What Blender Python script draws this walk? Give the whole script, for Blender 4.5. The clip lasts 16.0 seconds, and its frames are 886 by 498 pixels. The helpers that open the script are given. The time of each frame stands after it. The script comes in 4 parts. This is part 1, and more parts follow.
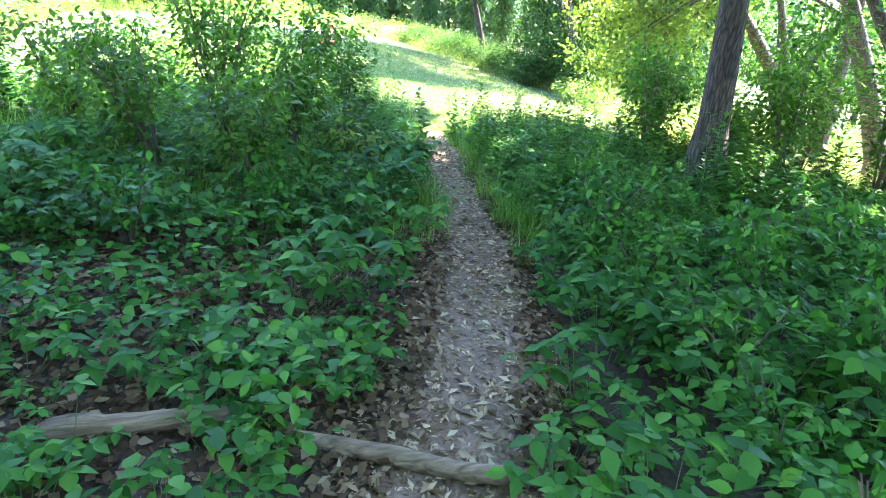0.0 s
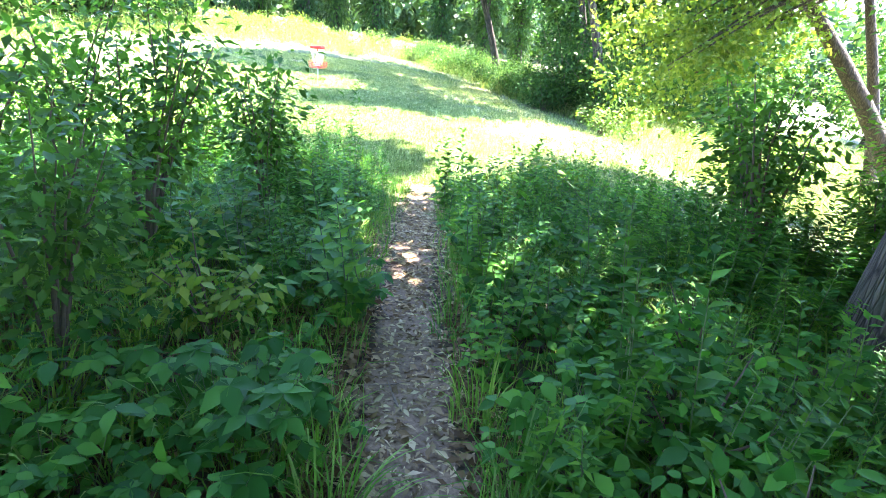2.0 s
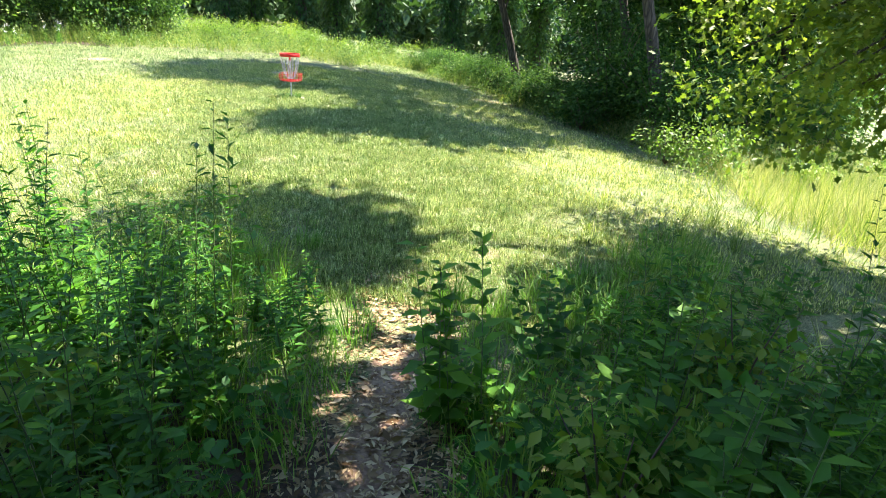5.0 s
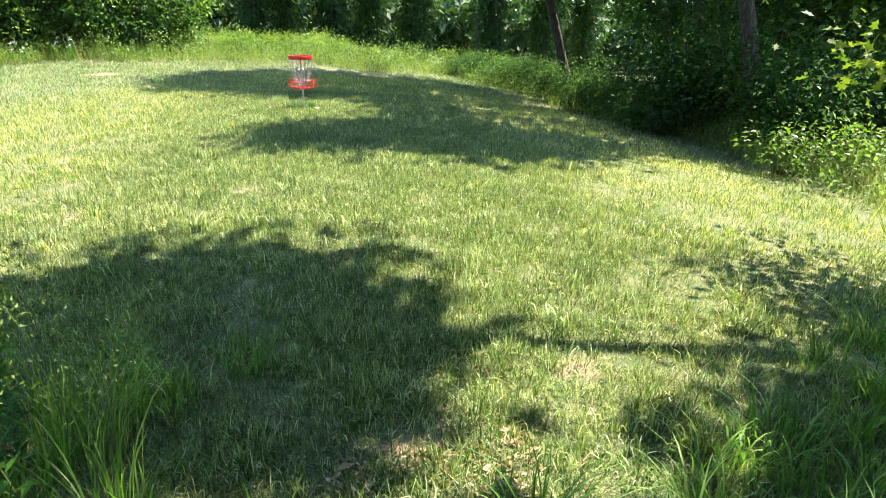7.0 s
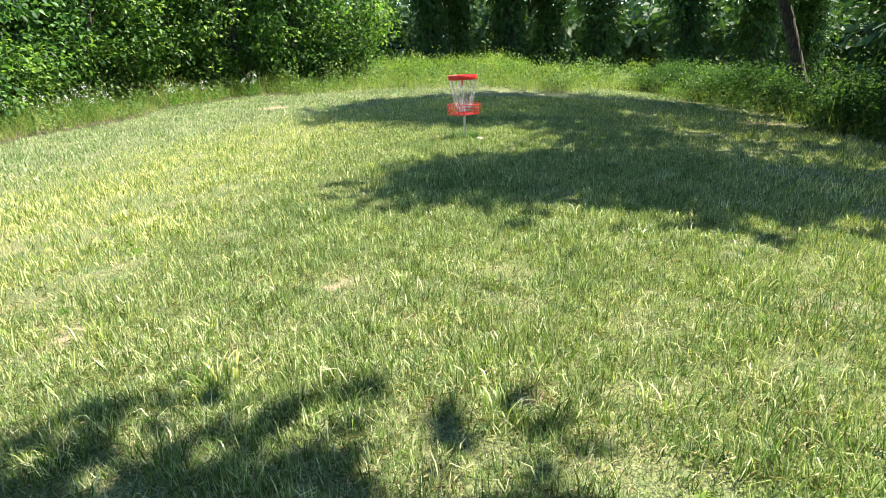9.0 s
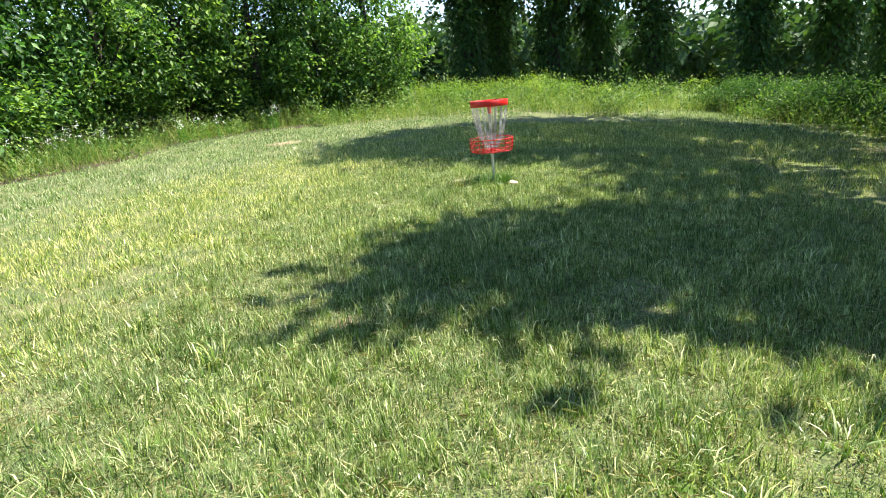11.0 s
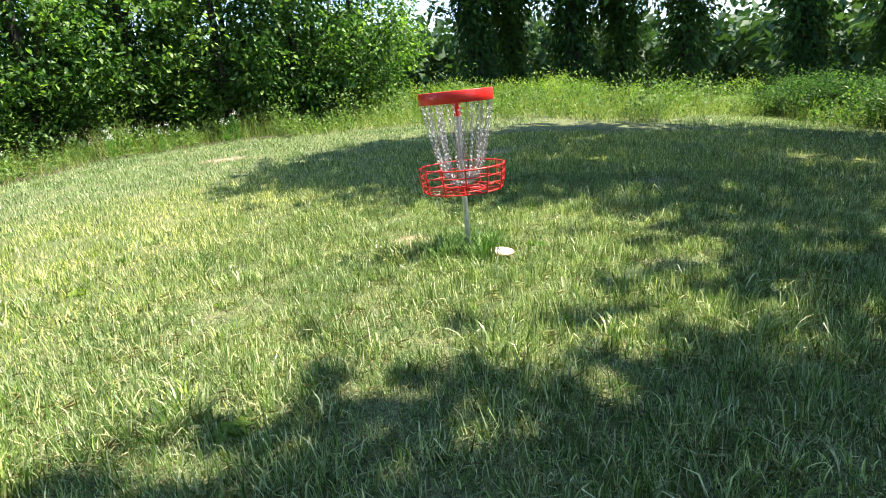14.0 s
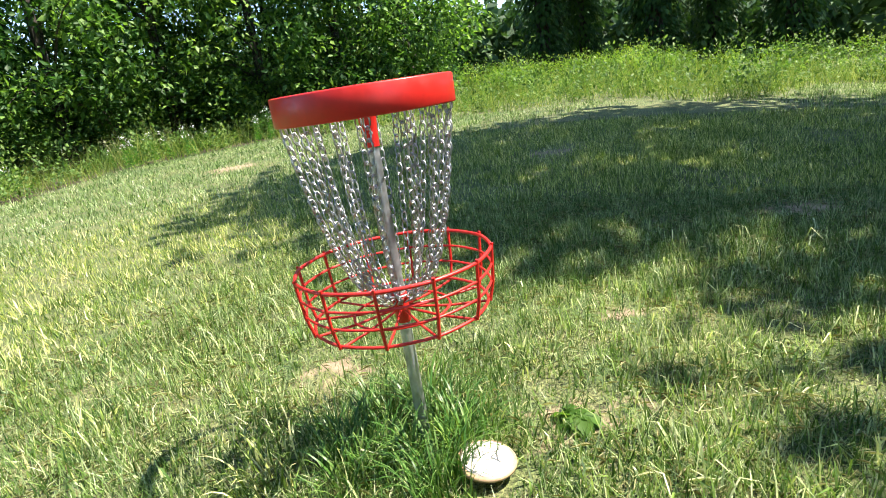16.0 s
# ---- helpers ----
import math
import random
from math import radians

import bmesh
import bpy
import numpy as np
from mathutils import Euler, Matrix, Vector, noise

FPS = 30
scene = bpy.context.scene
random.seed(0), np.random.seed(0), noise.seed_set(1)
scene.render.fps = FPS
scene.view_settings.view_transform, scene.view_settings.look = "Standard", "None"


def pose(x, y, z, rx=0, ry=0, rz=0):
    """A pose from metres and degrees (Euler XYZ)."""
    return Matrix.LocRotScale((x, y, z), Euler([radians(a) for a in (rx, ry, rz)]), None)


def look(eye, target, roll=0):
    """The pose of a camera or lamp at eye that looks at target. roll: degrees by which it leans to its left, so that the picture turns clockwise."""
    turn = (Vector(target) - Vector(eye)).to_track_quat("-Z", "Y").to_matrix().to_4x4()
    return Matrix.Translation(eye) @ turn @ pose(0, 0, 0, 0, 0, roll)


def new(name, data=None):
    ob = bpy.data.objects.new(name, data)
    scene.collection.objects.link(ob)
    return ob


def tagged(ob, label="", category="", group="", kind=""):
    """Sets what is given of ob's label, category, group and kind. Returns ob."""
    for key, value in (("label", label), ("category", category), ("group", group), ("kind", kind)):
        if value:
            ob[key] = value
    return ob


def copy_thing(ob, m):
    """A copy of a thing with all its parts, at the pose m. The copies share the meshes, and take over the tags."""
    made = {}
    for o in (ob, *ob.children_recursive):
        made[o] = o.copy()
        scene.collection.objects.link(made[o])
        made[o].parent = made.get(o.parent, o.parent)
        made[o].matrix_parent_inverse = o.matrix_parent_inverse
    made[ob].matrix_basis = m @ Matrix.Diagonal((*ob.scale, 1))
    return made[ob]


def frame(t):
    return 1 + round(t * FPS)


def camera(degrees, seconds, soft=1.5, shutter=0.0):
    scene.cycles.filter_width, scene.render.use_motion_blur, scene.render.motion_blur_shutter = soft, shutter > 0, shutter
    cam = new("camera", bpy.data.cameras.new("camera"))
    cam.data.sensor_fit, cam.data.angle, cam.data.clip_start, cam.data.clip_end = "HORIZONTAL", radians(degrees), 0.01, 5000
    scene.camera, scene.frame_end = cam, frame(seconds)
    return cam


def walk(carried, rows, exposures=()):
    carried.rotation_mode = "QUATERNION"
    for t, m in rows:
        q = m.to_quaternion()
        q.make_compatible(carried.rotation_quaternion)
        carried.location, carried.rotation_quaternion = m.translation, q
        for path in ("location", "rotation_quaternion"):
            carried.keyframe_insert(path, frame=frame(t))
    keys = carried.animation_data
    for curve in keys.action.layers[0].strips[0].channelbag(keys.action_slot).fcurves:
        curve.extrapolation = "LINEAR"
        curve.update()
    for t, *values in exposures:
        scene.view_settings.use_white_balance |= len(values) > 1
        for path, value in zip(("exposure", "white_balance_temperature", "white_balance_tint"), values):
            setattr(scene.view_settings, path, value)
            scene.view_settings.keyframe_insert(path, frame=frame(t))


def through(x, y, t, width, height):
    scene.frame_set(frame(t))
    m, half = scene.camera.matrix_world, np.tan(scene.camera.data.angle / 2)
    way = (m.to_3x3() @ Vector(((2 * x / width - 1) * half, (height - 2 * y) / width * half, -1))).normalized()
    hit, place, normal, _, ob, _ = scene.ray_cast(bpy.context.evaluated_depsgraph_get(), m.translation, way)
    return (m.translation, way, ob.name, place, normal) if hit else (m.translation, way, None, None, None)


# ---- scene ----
cam = camera(75.0, 16.0, soft=1.0)
METRES, EYE, TILT, LEAN, TURN = 25.7, 1.8, 0.0, 0.0, -23.1
ROWS = [
    (0.0, 0.0, 0.0, 0.0, 2.28, -23.84, -4.97),
    (0.5, 0.0029, 0.0376, 0.0014, 2.28, -24.35, -4.95),
    (1.0, 0.009, 0.0696, 0.0004, 2.97, -23.99, -4.72),
    (1.5, 0.0116, 0.108, -0.0001, 3.51, -23.49, -4.67),
    (2.0, 0.0115, 0.1416, -0.0008, 3.92, -22.66, -4.29),
    (2.5, 0.0116, 0.1759, -0.0045, 3.83, -22.34, -4.07),
    (3.0, 0.0088, 0.2131, -0.0062, 3.58, -22.08, -3.83),
    (3.5, 0.01, 0.2475, -0.0092, 3.13, -21.92, -4.34),
    (4.0, 0.0076, 0.2826, -0.0114, 3.39, -22.22, -4.24),
    (4.5, 0.0057, 0.315, -0.014, 4.22, -22.07, -3.72),
    (7.0, -0.0075, 0.4637, -0.0383, 8.49, -21.06, -0.61),
    (7.5, -0.0128, 0.4962, -0.0406, 9.5, -20.73, -0.43),
    (8.0, -0.0165, 0.5262, -0.0417, 10.35, -21.0, -0.51),
    (8.5, -0.028, 0.5572, -0.0469, 16.76, -20.72, 1.12),
    (9.0, -0.0412, 0.5858, -0.049, 25.08, -18.66, 3.37),
    (11.5, -0.0875, 0.7256, -0.0547, 29.76, -15.96, 5.24),
    (12.0, -0.1007, 0.7516, -0.0561, 30.18, -16.15, 5.23),
    (12.5, -0.1102, 0.7788, -0.0587, 30.29, -16.25, 5.3),
    (13.0, -0.1216, 0.805, -0.0622, 30.29, -16.16, 5.56),
    (13.5, -0.1287, 0.8339, -0.0632, 30.75, -15.76, 5.9),
    (14.0, -0.1384, 0.8622, -0.0657, 31.1, -15.09, 5.65),
    (14.5, -0.1487, 0.8916, -0.0649, 31.89, -14.78, 5.47),
    (15.0, -0.158, 0.9165, -0.0652, 32.67, -14.77, 4.98),
    (15.5, -0.168, 0.9411, -0.0655, 35.3, -16.12, 7.05),
    (16.0, -0.1738, 0.9644, -0.0666, 38.2, -15.93, 8.67),
]
EXPOSURES = [(0.0, 4.65, 6200, 27), (1.0, 4.7, 6200, 27), (2.0, 4.45, 6200, 27), (2.6, 4.1, 6250, 27), (3.2, 3.4, 6350, 25), (3.8, 2.85, 6400, 24), (4.5, 2.6, 6600, 21), (7.0, 2.15, 6800, 19), (9.0, 1.84, 6800, 18), (11.5, 1.68, 6750, 15), (13.5, 1.78, 6750, 15), (16.0, 1.62, 6750, 14)]
walk(cam, [(t, pose(0, 0, EYE, TILT, LEAN, TURN) @ pose(METRES * x, METRES * y, METRES * z, 90 + pitch, roll, yaw)) for t, x, y, z, yaw, pitch, roll in ROWS], EXPOSURES)

# ---- daylight ----
SUN_UP, SUN_AZ = 58.0, 74.0            # degrees above the horizon; from +y towards +x
world = bpy.data.worlds.new("sky")
scene.world = world
world.use_nodes = True
sky = world.node_tree.nodes.new("ShaderNodeTexSky")
sky.sky_type = "NISHITA"
sky.sun_disc = False
sky.sun_elevation, sky.sun_rotation = radians(SUN_UP), radians(SUN_AZ)
sky.air_density, sky.dust_density, sky.ozone_density, sky.altitude = 1.0, 0.0, 2.0, 1500
world.node_tree.links.new(sky.outputs[0], world.node_tree.nodes["Background"].inputs[0])
world.node_tree.nodes["Background"].inputs[1].default_value = 0.15
SUN = Vector((math.sin(radians(SUN_AZ)) * math.cos(radians(SUN_UP)), math.cos(radians(SUN_AZ)) * math.cos(radians(SUN_UP)), math.sin(radians(SUN_UP))))
lamp = bpy.data.lights.new("sun", "SUN")
lamp.energy, lamp.angle, lamp.color = 5.0, radians(0.55), (1.0, 0.95, 0.86)
sun = new("sun", lamp)
sun.matrix_world = look(SUN * 60, (0, 0, 0))


# ---- materials ----
def nodes_of(name):
    m = bpy.data.materials.new(name)
    m.use_nodes = True
    t = m.node_tree
    return m, t, t.nodes["Principled BSDF"]


def ramp(t, source, stops):
    r = t.nodes.new("ShaderNodeValToRGB")
    e = r.color_ramp.elements
    while len(e) < len(stops):
        e.new(0.5)
    for k, (at, col) in zip(e, stops):
        k.position, k.color = at, (*col, 1)
    t.links.new(source, r.inputs[0])
    return r.outputs[0]


def noise_of(t, scale, detail=4.0, rough=0.55, coords=None):
    n = t.nodes.new("ShaderNodeTexNoise")
    n.inputs["Scale"].default_value, n.inputs["Detail"].default_value, n.inputs["Roughness"].default_value = scale, detail, rough
    if coords is None:
        g = t.nodes.new("ShaderNodeNewGeometry")
        coords = g.outputs["Position"]
    t.links.new(coords, n.inputs["Vector"])
    return n.outputs[0]


def mixed(t, fac, a, b, mode="MIX"):
    n = t.nodes.new("ShaderNodeMix")
    n.data_type, n.blend_type = "RGBA", mode
    for socket, value in ((n.inputs[0], fac), (n.inputs[6], a), (n.inputs[7], b)):
        if isinstance(value, (int, float)):
            socket.default_value = value
        elif isinstance(value, tuple):
            socket.default_value = (*value, 1)
        else:
            t.links.new(value, socket)
    return n.outputs[2]


def bumped(t, bsdf, source, strength, distance):
    b = t.nodes.new("ShaderNodeBump")
    b.inputs["Strength"].default_value, b.inputs["Distance"].default_value = strength, distance
    t.links.new(source, b.inputs["Height"])
    t.links.new(b.outputs[0], bsdf.inputs["Normal"])


def leaf_material(name, dark, mid, light, through=0.36, rough=0.55, patch=0.5, gloss=0.18, mottle=0.0):
    """Leaves or blades: each leaf its own shade, drifting in larger patches, and letting light through."""
    m, t, p = nodes_of(name)
    g = t.nodes.new("ShaderNodeNewGeometry")
    o = t.nodes.new("ShaderNodeObjectInfo")
    each = ramp(t, g.outputs["Random Per Island"], [(0.0, dark), (0.5, mid), (1.0, light)])
    drift = ramp(t, noise_of(t, patch, 3), [(0.3, (0.62, 0.72, 0.6)), (0.7, (1.15, 1.1, 1.0))])
    if mottle:
        drift = mixed(t, 1.0, drift, ramp(t, noise_of(t, mottle, 5, 0.7), [(0.36, (0.48, 0.55, 0.5)), (0.64, (1.42, 1.36, 1.3))]), "MULTIPLY")
    own = ramp(t, o.outputs["Random"], [(0.0, (0.66, 0.78, 0.85)), (1.0, (1.28, 1.16, 0.95))])
    col = mixed(t, 1.0, mixed(t, 1.0, each, drift, "MULTIPLY"), own, "MULTIPLY")
    t.links.new(col, p.inputs["Base Color"])
    p.inputs["Roughness"].default_value = rough
    p.inputs["Specular IOR Level"].default_value = gloss
    tr = t.nodes.new("ShaderNodeBsdfTranslucent")
    t.links.new(mixed(t, 1.0, col, (1.5, 1.7, 0.7), "MULTIPLY"), tr.inputs[0])
    mx = t.nodes.new("ShaderNodeMixShader")
    mx.inputs[0].default_value = through
    t.links.new(p.outputs[0], mx.inputs[1])
    t.links.new(tr.outputs[0], mx.inputs[2])
    t.links.new(mx.outputs[0], t.nodes["Material Output"].inputs[0])
    return m


def plain(name, col, rough=0.5, metal=0.0, wear=(0.8, 1.15), scale=30.0, bump=0.0):
    m, t, p = nodes_of(name)
    n = noise_of(t, scale, 5)
    t.links.new(mixed(t, 1.0, col, ramp(t, n, [(0.3, (wear[0],) * 3), (0.7, (wear[1],) * 3)]), "MULTIPLY"), p.inputs["Base Color"])
    t.links.new(ramp(t, n, [(0.3, (rough * 0.8,) * 3), (0.7, (min(1, rough * 1.25),) * 3)]), p.inputs["Roughness"])
    p.inputs["Metallic"].default_value = metal
    if bump:
        bumped(t, p, n, bump, 0.01)
    return m


def bark_material(name, dark, light, scale=9.0, stretch=(1, 1, 0.16), crack_low=0.25):
    m, t, p = nodes_of(name)
    c = t.nodes.new("ShaderNodeTexCoord")
    mp = t.nodes.new("ShaderNodeMapping")
    mp.inputs["Scale"].default_value = stretch
    t.links.new(c.outputs["Object"], mp.inputs[0])
    n = noise_of(t, scale * 2.2, 6, 0.65, mp.outputs[0])
    v = t.nodes.new("ShaderNodeTexVoronoi")
    v.feature = "DISTANCE_TO_EDGE"
    v.inputs["Scale"].default_value = scale * 1.6
    t.links.new(mp.outputs[0], v.inputs["Vector"])
    crack = ramp(t, v.outputs[0], [(0.0, (crack_low,) * 3), (0.22, (1.0,) * 3)])
    col = mixed(t, 1.0, ramp(t, n, [(0.3, dark), (0.7, light)]), crack, "MULTIPLY")
    moss = ramp(t, noise_of(t, 2.0, 4), [(0.55, (0, 0, 0)), (0.75, (0.5, 0.5, 0.5))])
    t.links.new(mixed(t, moss, col, (0.07, 0.09, 0.04)), p.inputs["Base Color"])
    p.inputs["Roughness"].default_value = 0.9
    bumped(t, p, mixed(t, 0.5, crack, n), 0.9, 0.03)
    return m


LEAF_WEED = leaf_material("weed_leaf", (0.03, 0.115, 0.018), (0.06, 0.20, 0.028), (0.13, 0.31, 0.04), 0.4, 0.55)
LEAF_LOW = leaf_material("low_leaf", (0.025, 0.115, 0.025), (0.05, 0.20, 0.035), (0.11, 0.30, 0.05), 0.4, 0.55)
LEAF_SHRUB = leaf_material("shrub_leaf", (0.045, 0.125, 0.025), (0.08, 0.19, 0.036), (0.15, 0.29, 0.055), 0.42)
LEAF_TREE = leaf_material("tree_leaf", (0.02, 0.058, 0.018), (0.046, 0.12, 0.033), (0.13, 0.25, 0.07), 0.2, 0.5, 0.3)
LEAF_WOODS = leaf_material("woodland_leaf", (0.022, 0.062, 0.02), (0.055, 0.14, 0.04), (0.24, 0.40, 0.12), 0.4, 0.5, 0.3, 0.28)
LEAF_IVY = leaf_material("ivy_leaf", (0.02, 0.055, 0.016), (0.035, 0.085, 0.022), (0.065, 0.13, 0.035), 0.3, 0.6, 0.4)
LEAF_OAK = leaf_material("oak_leaf", (0.06, 0.12, 0.02), (0.11, 0.175, 0.03), (0.19, 0.24, 0.05), 0.34)
LEAF_FAR = leaf_material("far_leaf", (0.028, 0.065, 0.03), (0.045, 0.095, 0.038), (0.07, 0.13, 0.05), 0.2, 0.6, 0.08)
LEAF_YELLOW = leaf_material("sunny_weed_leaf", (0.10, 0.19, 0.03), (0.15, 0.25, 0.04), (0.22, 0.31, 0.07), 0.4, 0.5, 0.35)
BLADE_LAWN = leaf_material("lawn_blade", (0.045, 0.11, 0.022), (0.23, 0.33, 0.085), (0.86, 0.82, 0.57), 0.22, 0.32, 0.9, 0.28, 11.0)
LEAF_EDGE = leaf_material("edge_weed_leaf", (0.06, 0.12, 0.035), (0.12, 0.21, 0.06), (0.27, 0.36, 0.14), 0.34, 0.5, 0.5)
LEAF_BUSH = leaf_material("bush_leaf", (0.022, 0.06, 0.018), (0.045, 0.11, 0.03), (0.08, 0.16, 0.042), 0.34, 0.7, 0.5, 0.08)
BLADE_TALL = leaf_material("tall_blade", (0.07, 0.14, 0.03), (0.15, 0.24, 0.06), (0.40, 0.42, 0.20), 0.32, 0.5, 0.5)
BLADE_SHADE = leaf_material("shade_blade", (0.08, 0.20, 0.035), (0.14, 0.30, 0.055), (0.32, 0.45, 0.15), 0.4, 0.5, 0.8)
BLADE_PALE = leaf_material("pale_meadow_blade", (0.20, 0.26, 0.11), (0.36, 0.39, 0.22), (0.60, 0.57, 0.42), 0.2, 0.55, 0.5)
BLADE_CLUMP = leaf_material("uncut_blade", (0.035, 0.10, 0.02), (0.075, 0.18, 0.035), (0.20, 0.30, 0.09), 0.2, 0.4, 0.8, 0.28)
THATCH = leaf_material("dry_thatch", (0.16, 0.12, 0.05), (0.36, 0.30, 0.14), (0.70, 0.62, 0.40), 0.15, 0.6, 1.6)
STEM = plain("green_stem", (0.10, 0.16, 0.05), 0.6)
STEM_BROWN = plain("woody_stem", (0.12, 0.09, 0.06), 0.8)
LITTER = leaf_material("dead_leaf", (0.06, 0.03, 0.015), (0.15, 0.085, 0.045), (0.36, 0.24, 0.15), 0.1, 0.8, 2.0)
CHIPS = leaf_material("path_chip", (0.11, 0.066, 0.036), (0.34, 0.235, 0.155), (0.64, 0.51, 0.37), 0.05, 0.85, 2.0)
BARK = bark_material("grey_brown_bark", (0.045, 0.034, 0.024), (0.15, 0.118, 0.084), 20.0, (1, 1, 0.12))
BARK_DARK = bark_material("dark_bark", (0.035, 0.03, 0.022), (0.11, 0.09, 0.065), 7.0)
LOG_WOOD = bark_material("weathered_log_wood", (0.13, 0.085, 0.045), (0.40, 0.29, 0.165), 12.0, (0.10, 1, 1), 0.6)
TWIG_WOOD = plain("twig_wood", (0.23, 0.17, 0.12), 0.85, 0, (0.6, 1.3), 40)
RED = plain("red_powder_coat", (0.62, 0.022, 0.016), 0.38, 0.0, (0.85, 1.08), 25.0)
GALV = plain("galvanised_steel", (0.52, 0.54, 0.55), 0.42, 0.85, (0.75, 1.1), 35.0)
CHAIN = plain("zinc_chain_steel", (0.46, 0.47, 0.48), 0.42, 0.95, (0.8, 1.1), 60.0)
WHITE = plain("white_disc_plastic", (0.70, 0.63, 0.55), 0.4, 0.0, (0.84, 1.04), 18.0)
TAN = plain("tan_disc_rim", (0.50, 0.33, 0.19), 0.45, 0.0, (0.8, 1.1), 40.0)
PETAL = plain("white_petal", (0.78, 0.78, 0.74), 0.6)


def ground_material():
    """Soil under grass, trodden dirt on the path, leaf litter in the wood and bare sandy spots, by three masks on the mesh."""
    m, t, p = nodes_of("ground_soil")

    def mask(name):
        a = t.nodes.new("ShaderNodeAttribute")
        a.attribute_name = name
        return a.outputs["Fac"]

    fine, mid, blade = noise_of(t, 28.0, 6, 0.7), noise_of(t, 4.0, 5, 0.6), noise_of(t, 75.0, 4, 0.75)
    sod = mixed(t, ramp(t, mid, [(0.35, (0, 0, 0)), (0.65, (1, 1, 1))]), ramp(t, blade, [(0.40, (0.012, 0.024, 0.006)), (0.60, (0.12, 0.19, 0.05))]), ramp(t, blade, [(0.40, (0.03, 0.035, 0.012)), (0.60, (0.27, 0.27, 0.11))]))
    dirt = mixed(t, 1.0, ramp(t, fine, [(0.3, (0.13, 0.08, 0.045)), (0.7, (0.38, 0.26, 0.165))]), ramp(t, mid, [(0.3, (0.75,) * 3), (0.7, (1.15,) * 3)]), "MULTIPLY")
    mulch = mixed(t, ramp(t, mid, [(0.45, (0, 0, 0)), (0.7, (1, 1, 1))]), ramp(t, fine, [(0.3, (0.018, 0.011, 0.006)), (0.7, (0.085, 0.05, 0.028))]), ramp(t, fine, [(0.3, (0.03, 0.045, 0.015)), (0.7, (0.08, 0.09, 0.04))]))
    sand = ramp(t, fine, [(0.25, (0.20, 0.14, 0.085)), (0.75, (0.42, 0.315, 0.20))])

    def ragged(name):
        add = t.nodes.new("ShaderNodeMath")
        add.operation = "ADD"
        t.links.new(mask(name), add.inputs[0])
        t.links.new(noise_of(t, 9.0, 4), add.inputs[1])
        return ramp(t, add.outputs[0], [(0.80, (0, 0, 0)), (1.08, (1, 1, 1))])

    col = mixed(t, ragged("wood"), sod, mulch)
    col = mixed(t, ragged("path"), col, dirt)
    col = mixed(t, ragged("sand"), col, sand)
    t.links.new(col, p.inputs["Base Color"])
    p.inputs["Roughness"].default_value = 0.95
    bumped(t, p, fine, 0.7, 0.03)
    return m


GROUND = ground_material()


# ---- geometry helpers ----
rng = np.random.default_rng(7)


class Geo:
    """Gathers vertices and faces of equal corner count in groups, and makes one mesh of them."""

    def __init__(self):
        self.v, self.f, self.n = [], [], 0

    def add(self, verts, faces):
        verts = np.asarray(verts, float).reshape(-1, 3)
        self.v.append(verts)
        self.f.append(np.asarray(faces, int) + self.n)
        self.n += len(verts)

    def mesh(self, name, smooth=False):
        me = bpy.data.meshes.new(name)
        v = np.concatenate(self.v)
        loops = np.concatenate([f.ravel() for f in self.f])
        sizes = np.concatenate([np.full(len(f), f.shape[1]) for f in self.f])
        me.vertices.add(len(v))
        me.vertices.foreach_set("co", v.astype(np.float32).ravel())
        me.loops.add(len(loops))
        me.loops.foreach_set("vertex_index", loops.astype(np.int32))
        me.polygons.add(len(sizes))
        me.polygons.foreach_set("loop_start", (np.cumsum(sizes) - sizes).astype(np.int32))
        if smooth:
            me.polygons.foreach_set("use_smooth", np.ones(len(sizes), bool))
        me.update(calc_edges=True)
        return me


def part(name, made, material, parent=None, label="", smooth=False):
    """One mesh object from a Geo, a bmesh or a mesh, under a thing or a part (or top-level where parent is None)."""
    if isinstance(made, Geo):
        me = made.mesh(name, smooth)
    elif isinstance(made, bmesh.types.BMesh):
        me = bpy.data.meshes.new(name)
        made.to_mesh(me)
        made.free()
        if smooth:
            me.polygons.foreach_set("use_smooth", np.ones(len(me.polygons), bool))
    else:
        me = made
    if not me.materials:
        me.materials.append(material)
    ob = new(name, me)
    if parent is not None:
        ob.parent = parent
    if label:
        ob["label"] = label
    return ob


def tube(geo, points, radii, sides=6, closed=False):
    p = np.asarray(points, float)
    n = len(p)
    r = np.broadcast_to(np.asarray(radii, float), (n,))
    d = np.roll(p, -1, 0) - np.roll(p, 1, 0) if closed else np.gradient(p, axis=0)
    d /= np.linalg.norm(d, axis=1)[:, None] + 1e-12
    ref = np.where(np.abs(d[:, 2:3]) > 0.9, np.array([[1.0, 0, 0]]), np.array([[0, 0, 1.0]]))
    if n > 2 and not closed:
        ref = np.repeat(ref[:1], n, 0)
    a = np.cross(d, ref)
    a /= np.linalg.norm(a, axis=1)[:, None] + 1e-12
    b = np.cross(d, a)
    ang = np.arange(sides) / sides * 2 * np.pi
    v = p[:, None] + r[:, None, None] * (np.cos(ang)[None, :, None] * a[:, None] + np.sin(ang)[None, :, None] * b[:, None])
    i = np.arange(n if closed else n - 1)[:, None]
    j = np.arange(sides)[None]
    k, l = (i + 1) % n, (j + 1) % sides
    geo.add(v, np.stack([i * sides + j, k * sides + j, k * sides + l, i * sides + l], -1).reshape(-1, 4))
    if not closed:
        geo.add(v[0], np.arange(sides)[None, ::-1])
        geo.add(v[-1], np.arange(sides)[None])


